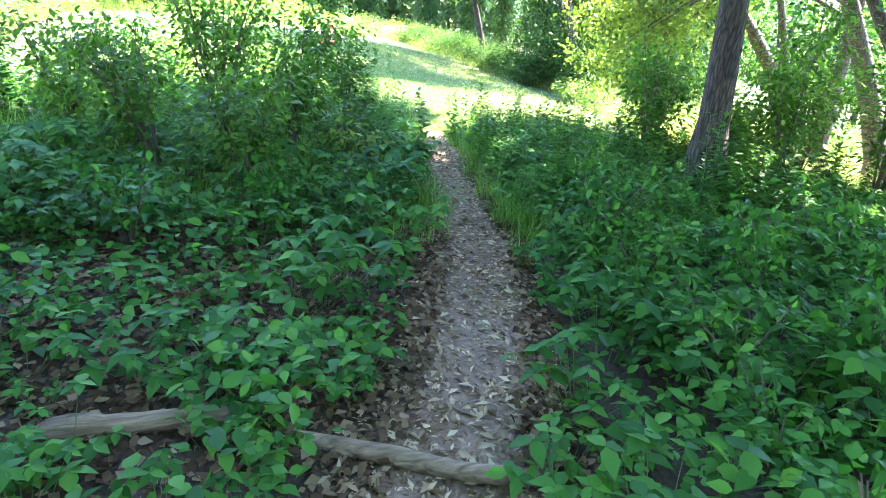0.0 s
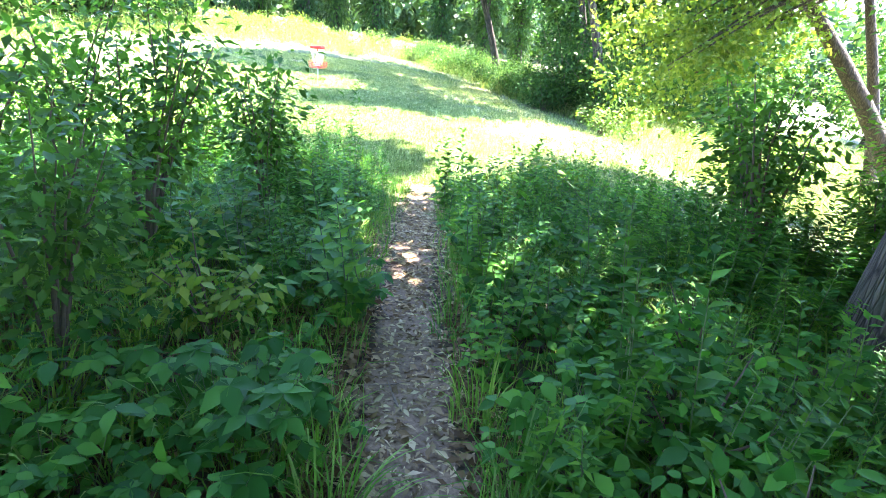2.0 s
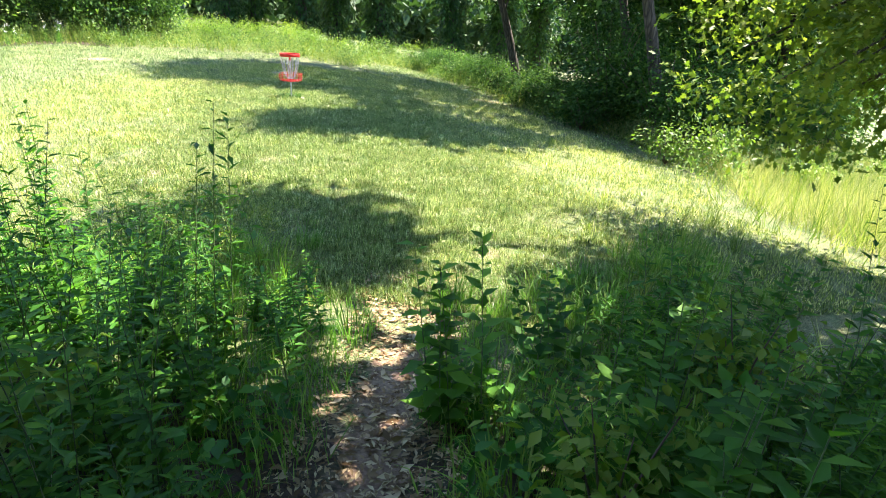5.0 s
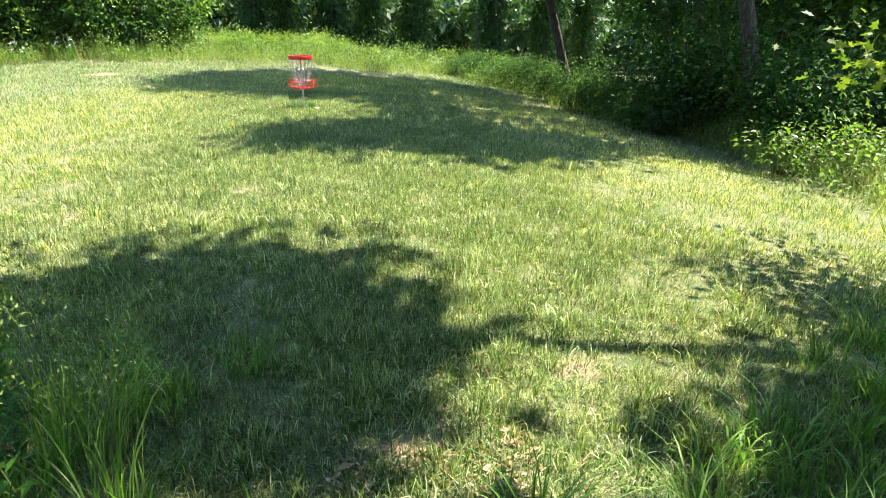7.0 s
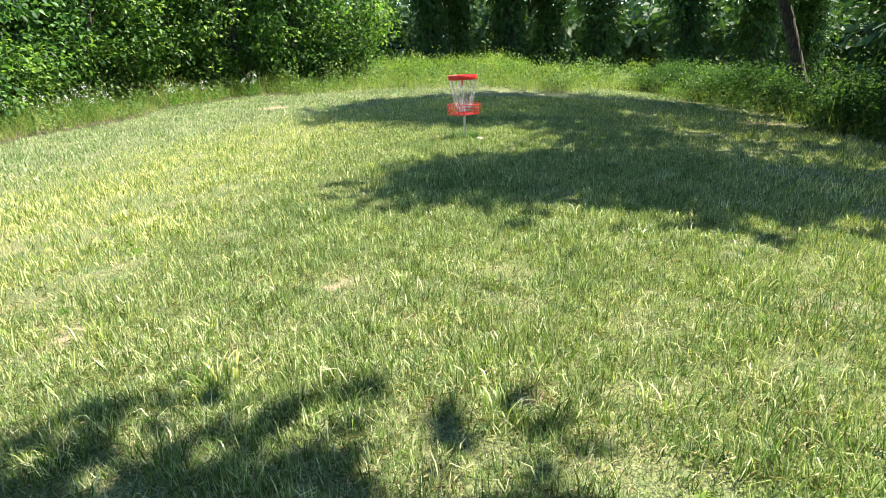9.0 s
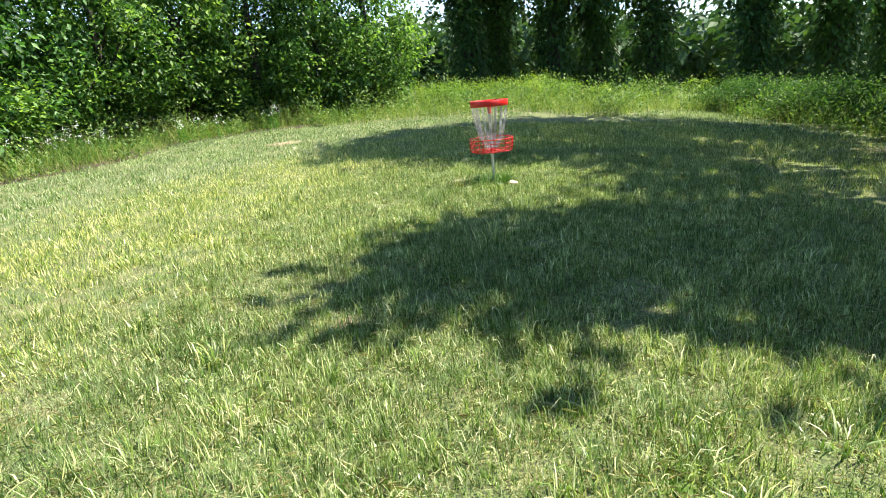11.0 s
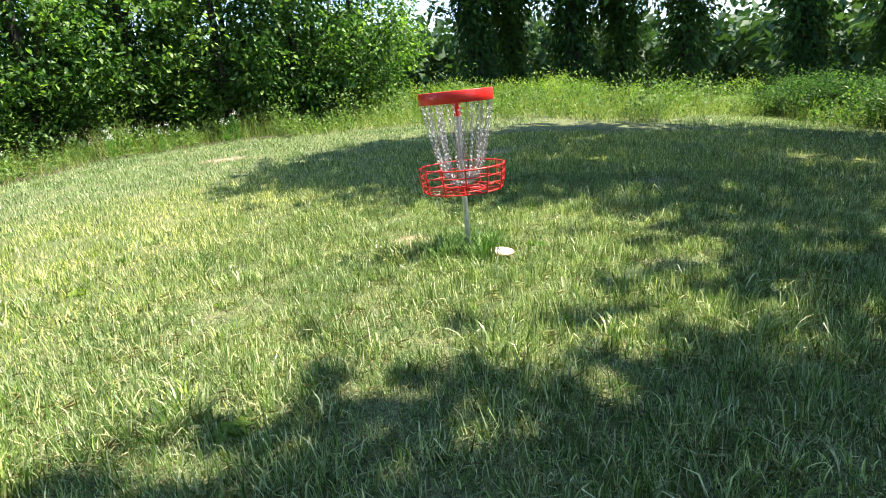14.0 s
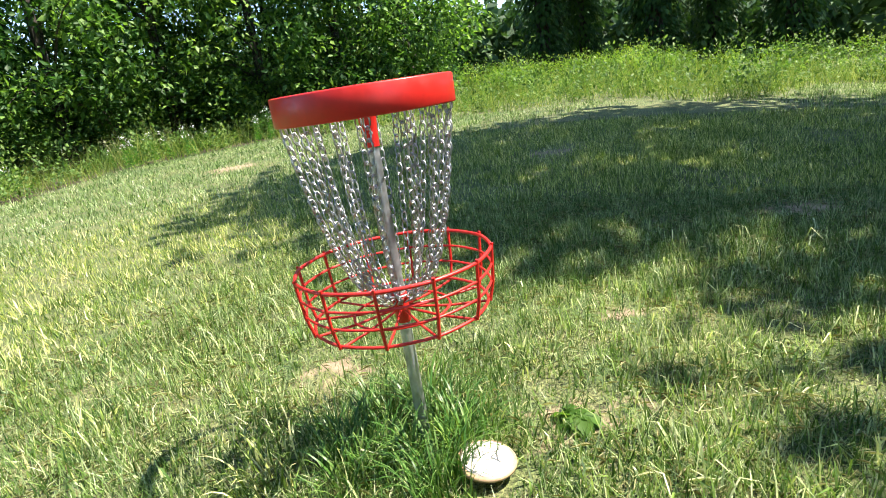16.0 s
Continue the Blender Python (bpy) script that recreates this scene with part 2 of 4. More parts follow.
def ring(geo, radius, z, wire, sides=6, steps=48, centre=(0, 0)):
    a = np.arange(steps) / steps * 2 * np.pi
    tube(geo, np.stack([centre[0] + radius * np.cos(a), centre[1] + radius * np.sin(a), np.full(steps, z)], 1), wire, sides, True)


def unit(v):
    return v / (np.linalg.norm(v, axis=-1, keepdims=True) + 1e-9)


# outlines of a leaf: across, along, lift; and its faces
OVATE = (np.array([(0, 0, 0), (-0.24, 0.22, 0.05), (-0.28, 0.5, 0.07), (0, 1, -0.10), (0.28, 0.5, 0.07), (0.24, 0.22, 0.05), (0, 0.5, 0.0)]), np.array([(0, 6, 1), (1, 6, 2), (2, 6, 3), (3, 6, 4), (4, 6, 5), (5, 6, 0)]))
SIMPLE = (np.array([(0, 0, 0), (-0.27, 0.45, 0.07), (0, 1, -0.08), (0.27, 0.45, 0.07)]), np.array([(0, 2, 1), (0, 3, 2)]))
LANCE = (np.array([(0, 0, 0), (-0.11, 0.4, 0.02), (0, 1, -0.22), (0.11, 0.4, 0.02)]), np.array([(0, 2, 1), (0, 3, 2)]))
LOBED = (np.array([(0, 0, 0), (-0.10, 0.2, 0), (-0.30, 0.35, 0.05), (-0.14, 0.45, 0), (-0.34, 0.68, 0.05), (-0.12, 0.72, 0), (0, 1, -0.05), (0.12, 0.72, 0), (0.34, 0.68, 0.05), (0.14, 0.45, 0), (0.30, 0.35, 0.05), (0.10, 0.2, 0)]),
         np.array([(0, 1, 11), (1, 2, 3), (1, 3, 11), (3, 9, 11), (9, 10, 11), (3, 4, 5), (3, 5, 9), (5, 7, 9), (7, 8, 9), (5, 6, 7)]))


def leaves(geo, at, along, up, size, shape=SIMPLE, wide=1.0):
    """Leaves at the given points, pointing along, with their faces towards up."""
    tv, tf = shape
    n = len(at)
    if n == 0:
        return
    y = unit(along)
    x = unit(np.cross(y, up))
    z = np.cross(x, y)
    s = np.broadcast_to(np.asarray(size, float), (n,))[:, None, None]
    v = at[:, None] + s * (wide * tv[None, :, :1] * x[:, None] + tv[None, :, 1:2] * y[:, None] + tv[None, :, 2:] * z[:, None])
    f = (np.arange(n)[:, None, None] * len(tv) + tf[None]).reshape(-1, tf.shape[1])
    geo.add(v, f)


def blades(geo, x, y, z, tall, wide, lean=0.5, r=rng, simple=False):
    """Grass blades, bent over, as a strip of one four-sided and one three-sided face each."""
    n = len(x)
    a = r.uniform(0, 2 * np.pi, n)
    turn = a + r.normal(0, 1.2, n)
    d = np.stack([np.cos(turn), np.sin(turn)], 1)
    w = np.stack([-np.sin(a), np.cos(a)], 1) * (wide / 2)[:, None]
    b = r.uniform(0.1, 1, n) * lean
    p = np.stack([x, y], 1)
    mid, tip = p + d * (tall * b * 0.35)[:, None], p + d * (tall * b)[:, None]
    zm, zt = z + tall * 0.6, z + tall * np.sqrt(np.maximum(0.08, 1 - b * b * 0.9))
    q = np.empty((n, 5, 3))
    q[:, 0, :2], q[:, 1, :2], q[:, 2, :2], q[:, 3, :2], q[:, 4, :2] = p - w, p + w, mid - w * 0.8, mid + w * 0.8, tip
    q[:, 0, 2] = q[:, 1, 2] = z - 0.01
    q[:, 2, 2] = q[:, 3, 2] = zm
    q[:, 4, 2] = zt
    k = np.arange(n)[:, None] * 5
    if simple:
        geo.add(q[:, [0, 1, 4]], np.arange(n)[:, None] * 3 + np.array([[0, 1, 2]]))
        return
    base = geo.n
    geo.add(q, k + np.array([[0, 1, 3, 2]]))
    geo.f.append(k + np.array([[2, 3, 4]]) + base)


def thing(name, label, category, group="", at=(0, 0, 0), kind=""):
    ob = new(name)
    ob.empty_display_size = 0.1
    ob.matrix_basis = Matrix.Translation(at)
    return tagged(ob, label, category, group, kind)


# ---- the lie of the land ----
def step(a, b, x):
    t = np.clip((x - a) / (b - a), 0, 1)
    return t * t * (3 - 2 * t)


def height(x, y):
    """A wooded rise that drops to a mown field, which falls away towards +x and climbs towards the far woods."""
    x, y = np.asarray(x, float), np.asarray(y, float)
    s, u = 0.36 * x + 0.93 * y, 0.93 * x - 0.36 * y
    field = -1.15 - 0.05 * np.clip(x - 5, 0, 60) + 0.012 * np.clip(5 - x, 0, 30) - 0.0022 * np.clip(x - 5, 0, 25) ** 2 + 0.022 * np.clip(y - 28, 0, 26) * (1 - step(4, 14, x))
    rise = -0.04 * np.clip(s, -20, 20) * (s > 0) + 0.05 * np.clip(-u - 0.7, 0, 6)
    k = step(7.6, 13.7, s)
    field = field + np.clip((np.hypot(x, y) - 95) * 0.06, 0, 7)
    return rise * (1 - k) + field * k


PATH_AT = np.array([(-1.2, -3.0), (-0.1, 0.0), (0.75, 1.5), (1.45, 2.7), (2.1, 4.2), (2.6, 6.0), (3.05, 7.5), (3.65, 9.3), (4.25, 11.0), (4.85, 12.6), (5.4, 14.2)])


def off_path(x, y):
    """Distance from the path's middle line."""
    p = np.stack([np.asarray(x, float), np.asarray(y, float)], -1)
    best = np.full(p.shape[:-1], 1e9)
    for a, b in zip(PATH_AT[:-1], PATH_AT[1:]):
        d = b - a
        t = np.clip(((p - a) @ d) / (d @ d), 0, 1)
        best = np.minimum(best, np.linalg.norm(p - a - t[..., None] * d, axis=-1))
    return best


def along_hill(x, y):
    return 0.36 * np.asarray(x) + 0.93 * np.asarray(y)


BASKET = (4.88, 26.3)
SANDY = [(-1.9, 34.9, 0.9), (4.3, 26.75, 0.28), (5.45, 26.5, 0.3), (7.0, 29.4, 0.4), (4.8, 32.7, 0.5), (5.6, 27.4, 0.22), (12.6, 29.8, 0.9), (2.2, 17.7, 0.25), (5.7, 16.9, 0.17), (5.2, 16.8, 0.13), (6.2, 13.9, 0.3), (8.2, 13.6, 0.3), (6.3, 25.9, 0.3), (5.0, 13.4, 0.3), (3.9, 18.5, 0.25), (7.3, 18.0, 0.3), (4.0, 21.0, 0.25), (6.2, 21.5, 0.25)]


def sandiness(x, y):
    m = np.zeros(np.shape(x))
    for a, b, r in SANDY:
        m = np.maximum(m, np.exp(-((np.asarray(x) - a) ** 2 + 2.2 * (np.asarray(y) - b) ** 2) / (r * r)))
    return m


def field_mask(x, y):
    """1 on the mown field, 0 in the fringe round it."""
    x, y = np.asarray(x, float), np.asarray(y, float)
    right = 11.2 + 2.2 * step(15, 19, y) + 0.9 * np.sin(y * 0.6) * 0.4
    far = 40.2 - 1.6 * step(5, 8, x) * (1 - step(8, 11, x)) + 2.5 * step(9, 12, x) + 0.4 * np.sin(x * 1.3)
    left = -6.6 - 0.5 * np.sin(y * 0.7) + 1.8 * step(36, 40, y)
    near = 13.2 + 0.4 * np.sin(x * 1.7)
    return ((x < right) & (y < far) & (x > left) & (along_hill(x, y) > near)).astype(float)


def axis(near_lo, near_hi, fine, far):
    out = [near_hi]
    w = fine
    while out[-1] < near_hi + far:
        w *= 1.35
        out.append(out[-1] + w)
    low = [near_lo]
    w = fine
    while low[-1] > near_lo - far:
        w *= 1.35
        low.append(low[-1] - w)
    return np.concatenate([low[:0:-1], np.arange(near_lo, near_hi, fine), out])


gx, gy = axis(-10, 18, 0.2, 900), axis(-4, 44, 0.2, 1200)
X, Y = np.meshgrid(gx, gy)
Z = height(X, Y)
bumps = np.array([[noise.noise((a * 0.9, b * 0.9, 0)) for a in gx] for b in gy])
Z = Z + 0.03 * bumps * ((np.abs(X) < 30) & (np.abs(Y) < 70))
Z = Z - 0.035 * np.exp(-(off_path(X, Y) / 0.3) ** 2)
g = Geo()
i, j = np.meshgrid(np.arange(len(gy) - 1), np.arange(len(gx) - 1), indexing="ij")
k = i * len(gx) + j
g.add(np.stack([X, Y, Z], -1), np.stack([k, k + 1, k + 1 + len(gx), k + len(gx)], -1).reshape(-1, 4))
ground = tagged(part("ground", g, GROUND, smooth=True), "uneven earth with a trodden dirt path leading to a mown field", "ground", kind="structure")
hill_s = along_hill(X, Y)
width = 0.44 - 0.21 * step(3, 8, hill_s)
for name, values in (("path", 0.62 * np.exp(-(off_path(X, Y) / width) ** 4) * (1 - step(12.2, 14.0, hill_s))),
                     ("wood", 0.75 * (1 - step(10.5, 13.0, hill_s)) + 0.75 * (hill_s > 12) * (1 - field_mask(X, Y)) * (np.hypot(X + 14, Y - 38) < 12)),
                     ("sand", 0.56 * sandiness(X, Y))):
    layer = ground.data.attributes.new(name, "FLOAT", "POINT")
    layer.data.foreach_set("value", np.clip(values, 0, 1).astype(np.float32).ravel())


# ---- trees ----
def crown_geo(r, clumps, radius, per, size, shape=SIMPLE, droop=0.25):
    """Leaves in clumps round the given points."""
    geo = Geo()
    c = np.repeat(clumps, per, 0)
    n = len(c)
    off = r.normal(0, 1, (n, 3)) * (np.repeat(radius, per) if np.ndim(radius) else radius)[..., None] if np.ndim(radius) else r.normal(0, 1, (n, 3)) * radius
    off[:, 2] *= 0.7
    along = unit(off * 0.6 + r.normal(0, 0.5, (n, 3)) + np.array([0, 0, -droop]))
    up = unit(np.array([0, 0, 1.0]) + r.normal(0, 0.55, (n, 3)))
    leaves(geo, c + off, along, up, size * r.uniform(0.6, 1.25, n), shape)
    return geo


def tree(name, label, at, tall, girth, reach, r, leaf_mat=None, bark=None, base=0.25, per=60, size=0.22, clumps=90, lean=(0, 0), shape=SIMPLE, ivy=0, group="", spread=0.55, fine_below=-1.0, sink=1.0):
    """A tapered trunk with limbs and a crown of clumped leaves; ivy: leaves wrapped round the trunk."""
    z0 = float(height(*at))
    top = thing(name, label, "tree", group, (at[0], at[1], z0 - 0.05))
    h = np.linspace(0, 1, 12)
    bend = np.stack([lean[0] * h ** 1.3 + 0.12 * np.sin(h * 5 + r.uniform(0, 6)) * h, lean[1] * h ** 1.3 + 0.12 * np.sin(h * 4 + r.uniform(0, 6)) * h, h * tall * 0.86], 1)
    radii = girth * (1 - 0.86 * h) * (1 + 0.7 * np.exp(-h * 40))
    geo = Geo()
    tube(geo, bend, radii, 12)
    trunk = part("trunk", geo, bark or BARK_DARK, top, smooth=True)
    ca = np.empty((clumps, 3))
    u = unit(r.normal(0, 1, (clumps, 3)))
    rad = r.uniform(0.35, 1.0, clumps) ** 0.6
    ca[:, 0], ca[:, 1] = u[:, 0] * rad * reach, u[:, 1] * rad * reach
    mid, half = tall * (1 + base) / 2, tall * (1 - base) / 2
    ca[:, 2] = mid + u[:, 2] * rad * half
    ca[:, 2] = tall * base + (ca[:, 2] - tall * base).clip(0.1) ** sink * (tall * (1 - base)) ** (1 - sink)
    ca[:, :2] *= (1 - 0.35 * np.clip((ca[:, 2:3] - mid) / half, 0, 1))
    ca[:, 0] += np.interp(ca[:, 2], bend[:, 2], bend[:, 0])
    ca[:, 1] += np.interp(ca[:, 2], bend[:, 2], bend[:, 1])
    for c in ca[r.permutation(clumps)[:12]]:
        hz = np.clip(c[2] - r.uniform(0.15, 0.35) * tall * 0.5, tall * 0.12, tall * 0.8)
        s = np.array([np.interp(hz, bend[:, 2], bend[:, k]) for k in (0, 1, 2)])
        w = np.linspace(0, 1, 5)[:, None]
        line = s + (c - s) * w + np.array([0, 0, 1.0]) * (0.08 * tall * np.sin(w * np.pi) * 0.5)
        limb = Geo()
        tube(limb, line, np.linspace(girth * 0.3, girth * 0.06, 5), 6)
        part("limb", limb, bark or BARK_DARK, top, smooth=True)
    low = ca[:, 2] < fine_below
    geo = Geo()
    for pick, many, big in ((low, int(per * 2.4), size * 0.55), (~low, per, size)):
        if pick.any():
            more = crown_geo(r, ca[pick], spread, many, big, shape)
            for v, f in zip(more.v, more.f):
                geo.add(v, f)
    part("crown", geo, leaf_mat or LEAF_TREE, top)
    if ivy:
        hz = r.uniform(0, 1, ivy) ** 0.8
        a = r.uniform(0, 2 * np.pi, ivy)
        z = hz * tall * 0.55
        out = girth + r.gamma(3.0, 0.19, ivy) * (1.1 - 0.3 * hz)
        p = np.stack([np.interp(z, bend[:, 2], bend[:, 0]) + out * np.cos(a), np.interp(z, bend[:, 2], bend[:, 1]) + out * np.sin(a), z], 1)
        wrap = Geo()
        leaves(wrap, p, np.stack([np.cos(a), np.sin(a), -1.2 + r.normal(0, 0.5, ivy)], 1), np.stack([np.cos(a), np.sin(a), 0.6 + r.normal(0, 0.4, ivy)], 1), 0.3 * r.uniform(0.6, 1.3, ivy))
        part("ivy", wrap, LEAF_IVY, trunk, "dark climbing ivy leaves")
    return top


def seeded(n):
    return np.random.default_rng(n)


# the tree beside the path, and mostly unseen trees, added so boughs shade it
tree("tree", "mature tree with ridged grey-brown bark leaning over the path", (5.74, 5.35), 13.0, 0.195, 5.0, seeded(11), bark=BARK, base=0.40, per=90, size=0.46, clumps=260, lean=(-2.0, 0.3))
tree("tree", "unseen leafy tree behind the start of the path, added for shade", (-2.6, -5.0), 13.0, 0.25, 4.8, seeded(12), bark=BARK, base=0.35, per=55, size=0.44, clumps=110)
tree("tree", "broad leafy tree out of view, added to shade the wooded rise", (8.2, 0.6), 13.0, 0.27, 5.2, seeded(13), bark=BARK, base=0.36, per=85, size=0.48, clumps=200)
tree("tree", "spreading tree added to shade the side of the wooded rise", (15.2, 8.8), 12.0, 0.27, 2.5, seeded(16), bark=BARK, base=0.45, per=55, size=0.42, clumps=50, lean=(-6.2, 2.8))
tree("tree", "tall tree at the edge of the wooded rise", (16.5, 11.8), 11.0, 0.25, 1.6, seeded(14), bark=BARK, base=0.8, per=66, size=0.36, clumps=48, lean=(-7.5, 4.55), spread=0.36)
tree("tree", "unseen leafy tree back from the path, added to shade the slope", (13.2, 7.4), 12.0, 0.2, 2.7, seeded(18), bark=BARK, base=0.5, per=55, size=0.42, clumps=80, lean=(-1.2, 1.0))
tree("tree", "slim leafy tree added beside the oak to shade the field's edge", (17.0, 13.0), 11.0, 0.17, 1.35, seeded(19), bark=BARK, base=0.62, per=55, size=0.38, clumps=34, lean=(-3.9, 0.9), spread=0.4)
tree("tree", "slender leaning tree with an unseen trunk, added to shade the weeds", (12.6, 6.4), 11.0, 0.14, 2.8, seeded(17), bark=BARK, base=0.55, per=55, size=0.42, clumps=50, lean=(-6.0, 4.8))
tree("tree", "leafy tree added on the bank beside the path to block sky light", (-6.8, 4.0), 13.0, 0.24, 5.2, seeded(15), bark=BARK, base=0.28, per=60, size=0.44, clumps=170)

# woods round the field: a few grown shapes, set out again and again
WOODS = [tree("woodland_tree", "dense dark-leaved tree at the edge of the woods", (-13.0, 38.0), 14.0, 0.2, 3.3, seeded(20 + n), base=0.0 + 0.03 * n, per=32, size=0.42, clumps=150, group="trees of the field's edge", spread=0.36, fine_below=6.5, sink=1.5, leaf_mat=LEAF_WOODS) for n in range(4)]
rw = seeded(31)
PLACES = [(-10.8, 31.5), (-11.5, 35.0), (-10.2, 38.8), (-8.6, 41.7), (-6.2, 43.8), (-3.8, 45.4), (-1.6, 46.8), (-14.5, 30.0), (-15, 36), (-14, 41), (-11.5, 45.5), (-8, 48), (-4.5, 50), (-18, 33), (-19, 40), (-17, 46), (-13, 51), (-16, 24), (-20, 26), (-25, 34)]
# from (-9, -8) on, unseen trees added round the start to block sky light
PLACES += [(38, 13), (43, 20), (37, 27), (44, 29), (35, 34), (30, 41), (33, 38), (48, 24), (27, 36), (-9, -8), (4, -11), (12, -7), (-15, 10), (17, 1), (-1, -9), (-5.5, -8.5), (8.5, -7), (-9.5, -2.5), (-10, 3), (-10.5, 8), (14.5, -2), (-3, -13), (1.5, -14), (-13, -5)]
for n, (a, b) in enumerate(PLACES):
    m = pose(a, b, float(height(a, b)) - 0.1, 0, 0, rw.uniform(0, 360))
    if n < 4:
        WOODS[n].matrix_basis = m
    else:
        copy_thing(WOODS[n % 4], m)
# trees on the slope beside the field, whose shade lies across the grass
for a, b, tall, reach, seed, low, lx, ly, many in ((15.2, 22.5, 12.5, 1.75, 41, 0.42, -3.3, 1.5, 74), (18.2, 28.1, 13.0, 2.4, 42, 0.42, -3.9, 0, 30), (16.4, 34.9, 15.0, 5.6, 43, 0.36, -5.4, 0, 190), (21.2, 24.3, 14.0, 3.7, 44, 0.16, 0, 0, 130), (23.5, 31.0, 13.0, 4.2, 45, 0.2, 0, 0, 120), (24.5, 40.0, 13.0, 4.4, 47, 0.25, 0, 0, 110)):
    tree("woodland_tree", "tall leafy tree on the slope beside the mown field", (a, b), tall, 0.22, reach, seeded(seed), base=low, per=70, size=0.46, clumps=many, lean=(lx, ly), group="trees of the field's edge")
# the row of ivy-clad trees beyond the field
for a, b, girth, seed in ((2.6, 57.0, 0.40, 51), (4.6, 59.0, 0.30, 52), (8.1, 57.5, 0.50, 53), (11.0, 58.5, 0.36, 54), (14.4, 57.5, 0.46, 55), (20.9, 58.5, 0.40, 56), (25.2, 57.5, 0.50, 57), (30.0, 60.0, 0.40, 58)):
    tree("ivy_clad_tree", "tall tree whose trunk is thick with dark ivy", (a, b), 17.0, girth, 3.8, seeded(seed), base=0.23, per=44, size=0.42, clumps=105, ivy=5200, group="ivy-clad trees")


# ---- far woods ----
r = seeded(61)
n = 1000
a = r.uniform(-0.75, 1.25, n)
d = r.uniform(92, 165, n)
cx, cy = d * np.sin(a), d * np.cos(a)
cl = np.repeat(np.stack([cx, cy, height(cx, cy) + r.uniform(0.5, 7.0, n)], 1), 6, 0) + r.normal(0, 1, (n * 6, 3)) * np.array([2.2, 2.2, 1.5])
far = crown_geo(r, cl, 1.1, 14, 1.75)
tagged(part("far_woods", far, LEAF_FAR), "hazy green wooded hillside far beyond the field", "woods", kind="stuff")


# ---- shrubs, weeds and grasses ----
def shrub(label, tall, reach, r, mat, size, count, shape=OVATE, group="shrubs", stems=7, name="shrub"):
    """Woody stems from one foot, with leaves along them and round their ends."""
    top = thing(name, label, "shrub", group)
    foliage = Geo()
    for k in range(stems):
        a = r.uniform(0, 2 * np.pi)
        out = reach * r.uniform(0.25, 1.0)
        h = tall * r.uniform(0.6, 1.0)
        w = np.linspace(0, 1, 7)[:, None]
        line = np.concatenate([np.cos(a) * out * w ** 1.3, np.sin(a) * out * w ** 1.3, h * (w ** 0.85)], 1) + r.normal(0, 0.02 * tall, (7, 3)) * w
        stem = Geo()
        tube(stem, line[::2], np.linspace(0.012, 0.003, 4) * (0.6 + tall * 0.4), 4)
        part("stem", stem, STEM_BROWN, top, smooth=True)
        m = count // stems
        t = r.uniform(0.22, 1.0, m) ** 0.7
        p = np.stack([np.interp(t, w[:, 0], line[:, c]) for c in range(3)], 1)
        off = r.normal(0, 1, (m, 3)) * np.array([1, 1, 0.6]) * reach * 0.26
        side = unit(off * np.array([1, 1, 0.3]) + r.normal(0, 0.2, (m, 3)) * reach)
        leaves(foliage, p + off, side + np.array([0, 0, -0.25]), np.array([0, 0, 1.0]) + r.normal(0, 0.35, (m, 3)), size * r.uniform(0.6, 1.2, m), shape)
    part("foliage", foliage, mat, top)
    return top


def fivefold(label, tall, r, mat, group, size=0.11, stalks=9, spread=0.28, fingers=5, name="low_weed"):
    """A low plant: thin stalks, each with a hand of three or five leaflets."""
    top = thing(name, label, "weed", group)
    foliage, stems = Geo(), Geo()
    for k in range(stalks):
        a = r.uniform(0, 2 * np.pi)
        o = spread * np.sqrt(r.uniform(0.02, 1))
        tip = np.array([np.cos(a) * o, np.sin(a) * o, tall * r.uniform(0.45, 1.0)])
        tube(stems, np.array([(tip[0] * 0.3, tip[1] * 0.3, 0), tip]), (0.003, 0.0015), 3)
        f = r.uniform(0, 2 * np.pi) + np.arange(fingers) * 2 * np.pi / (fingers + 0.6)
        tilt = unit(np.array([0, 0, 1.0]) + r.normal(0, 0.28, 3))
        leaves(foliage, np.repeat(tip[None], fingers, 0), np.stack([np.cos(f), np.sin(f), np.full(fingers, -0.12) - r.uniform(0, 0.25)], 1), np.repeat(tilt[None], fingers, 0), size * r.uniform(0.7, 1.3) * r.uniform(0.85, 1.15, fingers), OVATE)
    part("stalk", stems, STEM, top)
    part("foliage", foliage, mat, top)
    return top


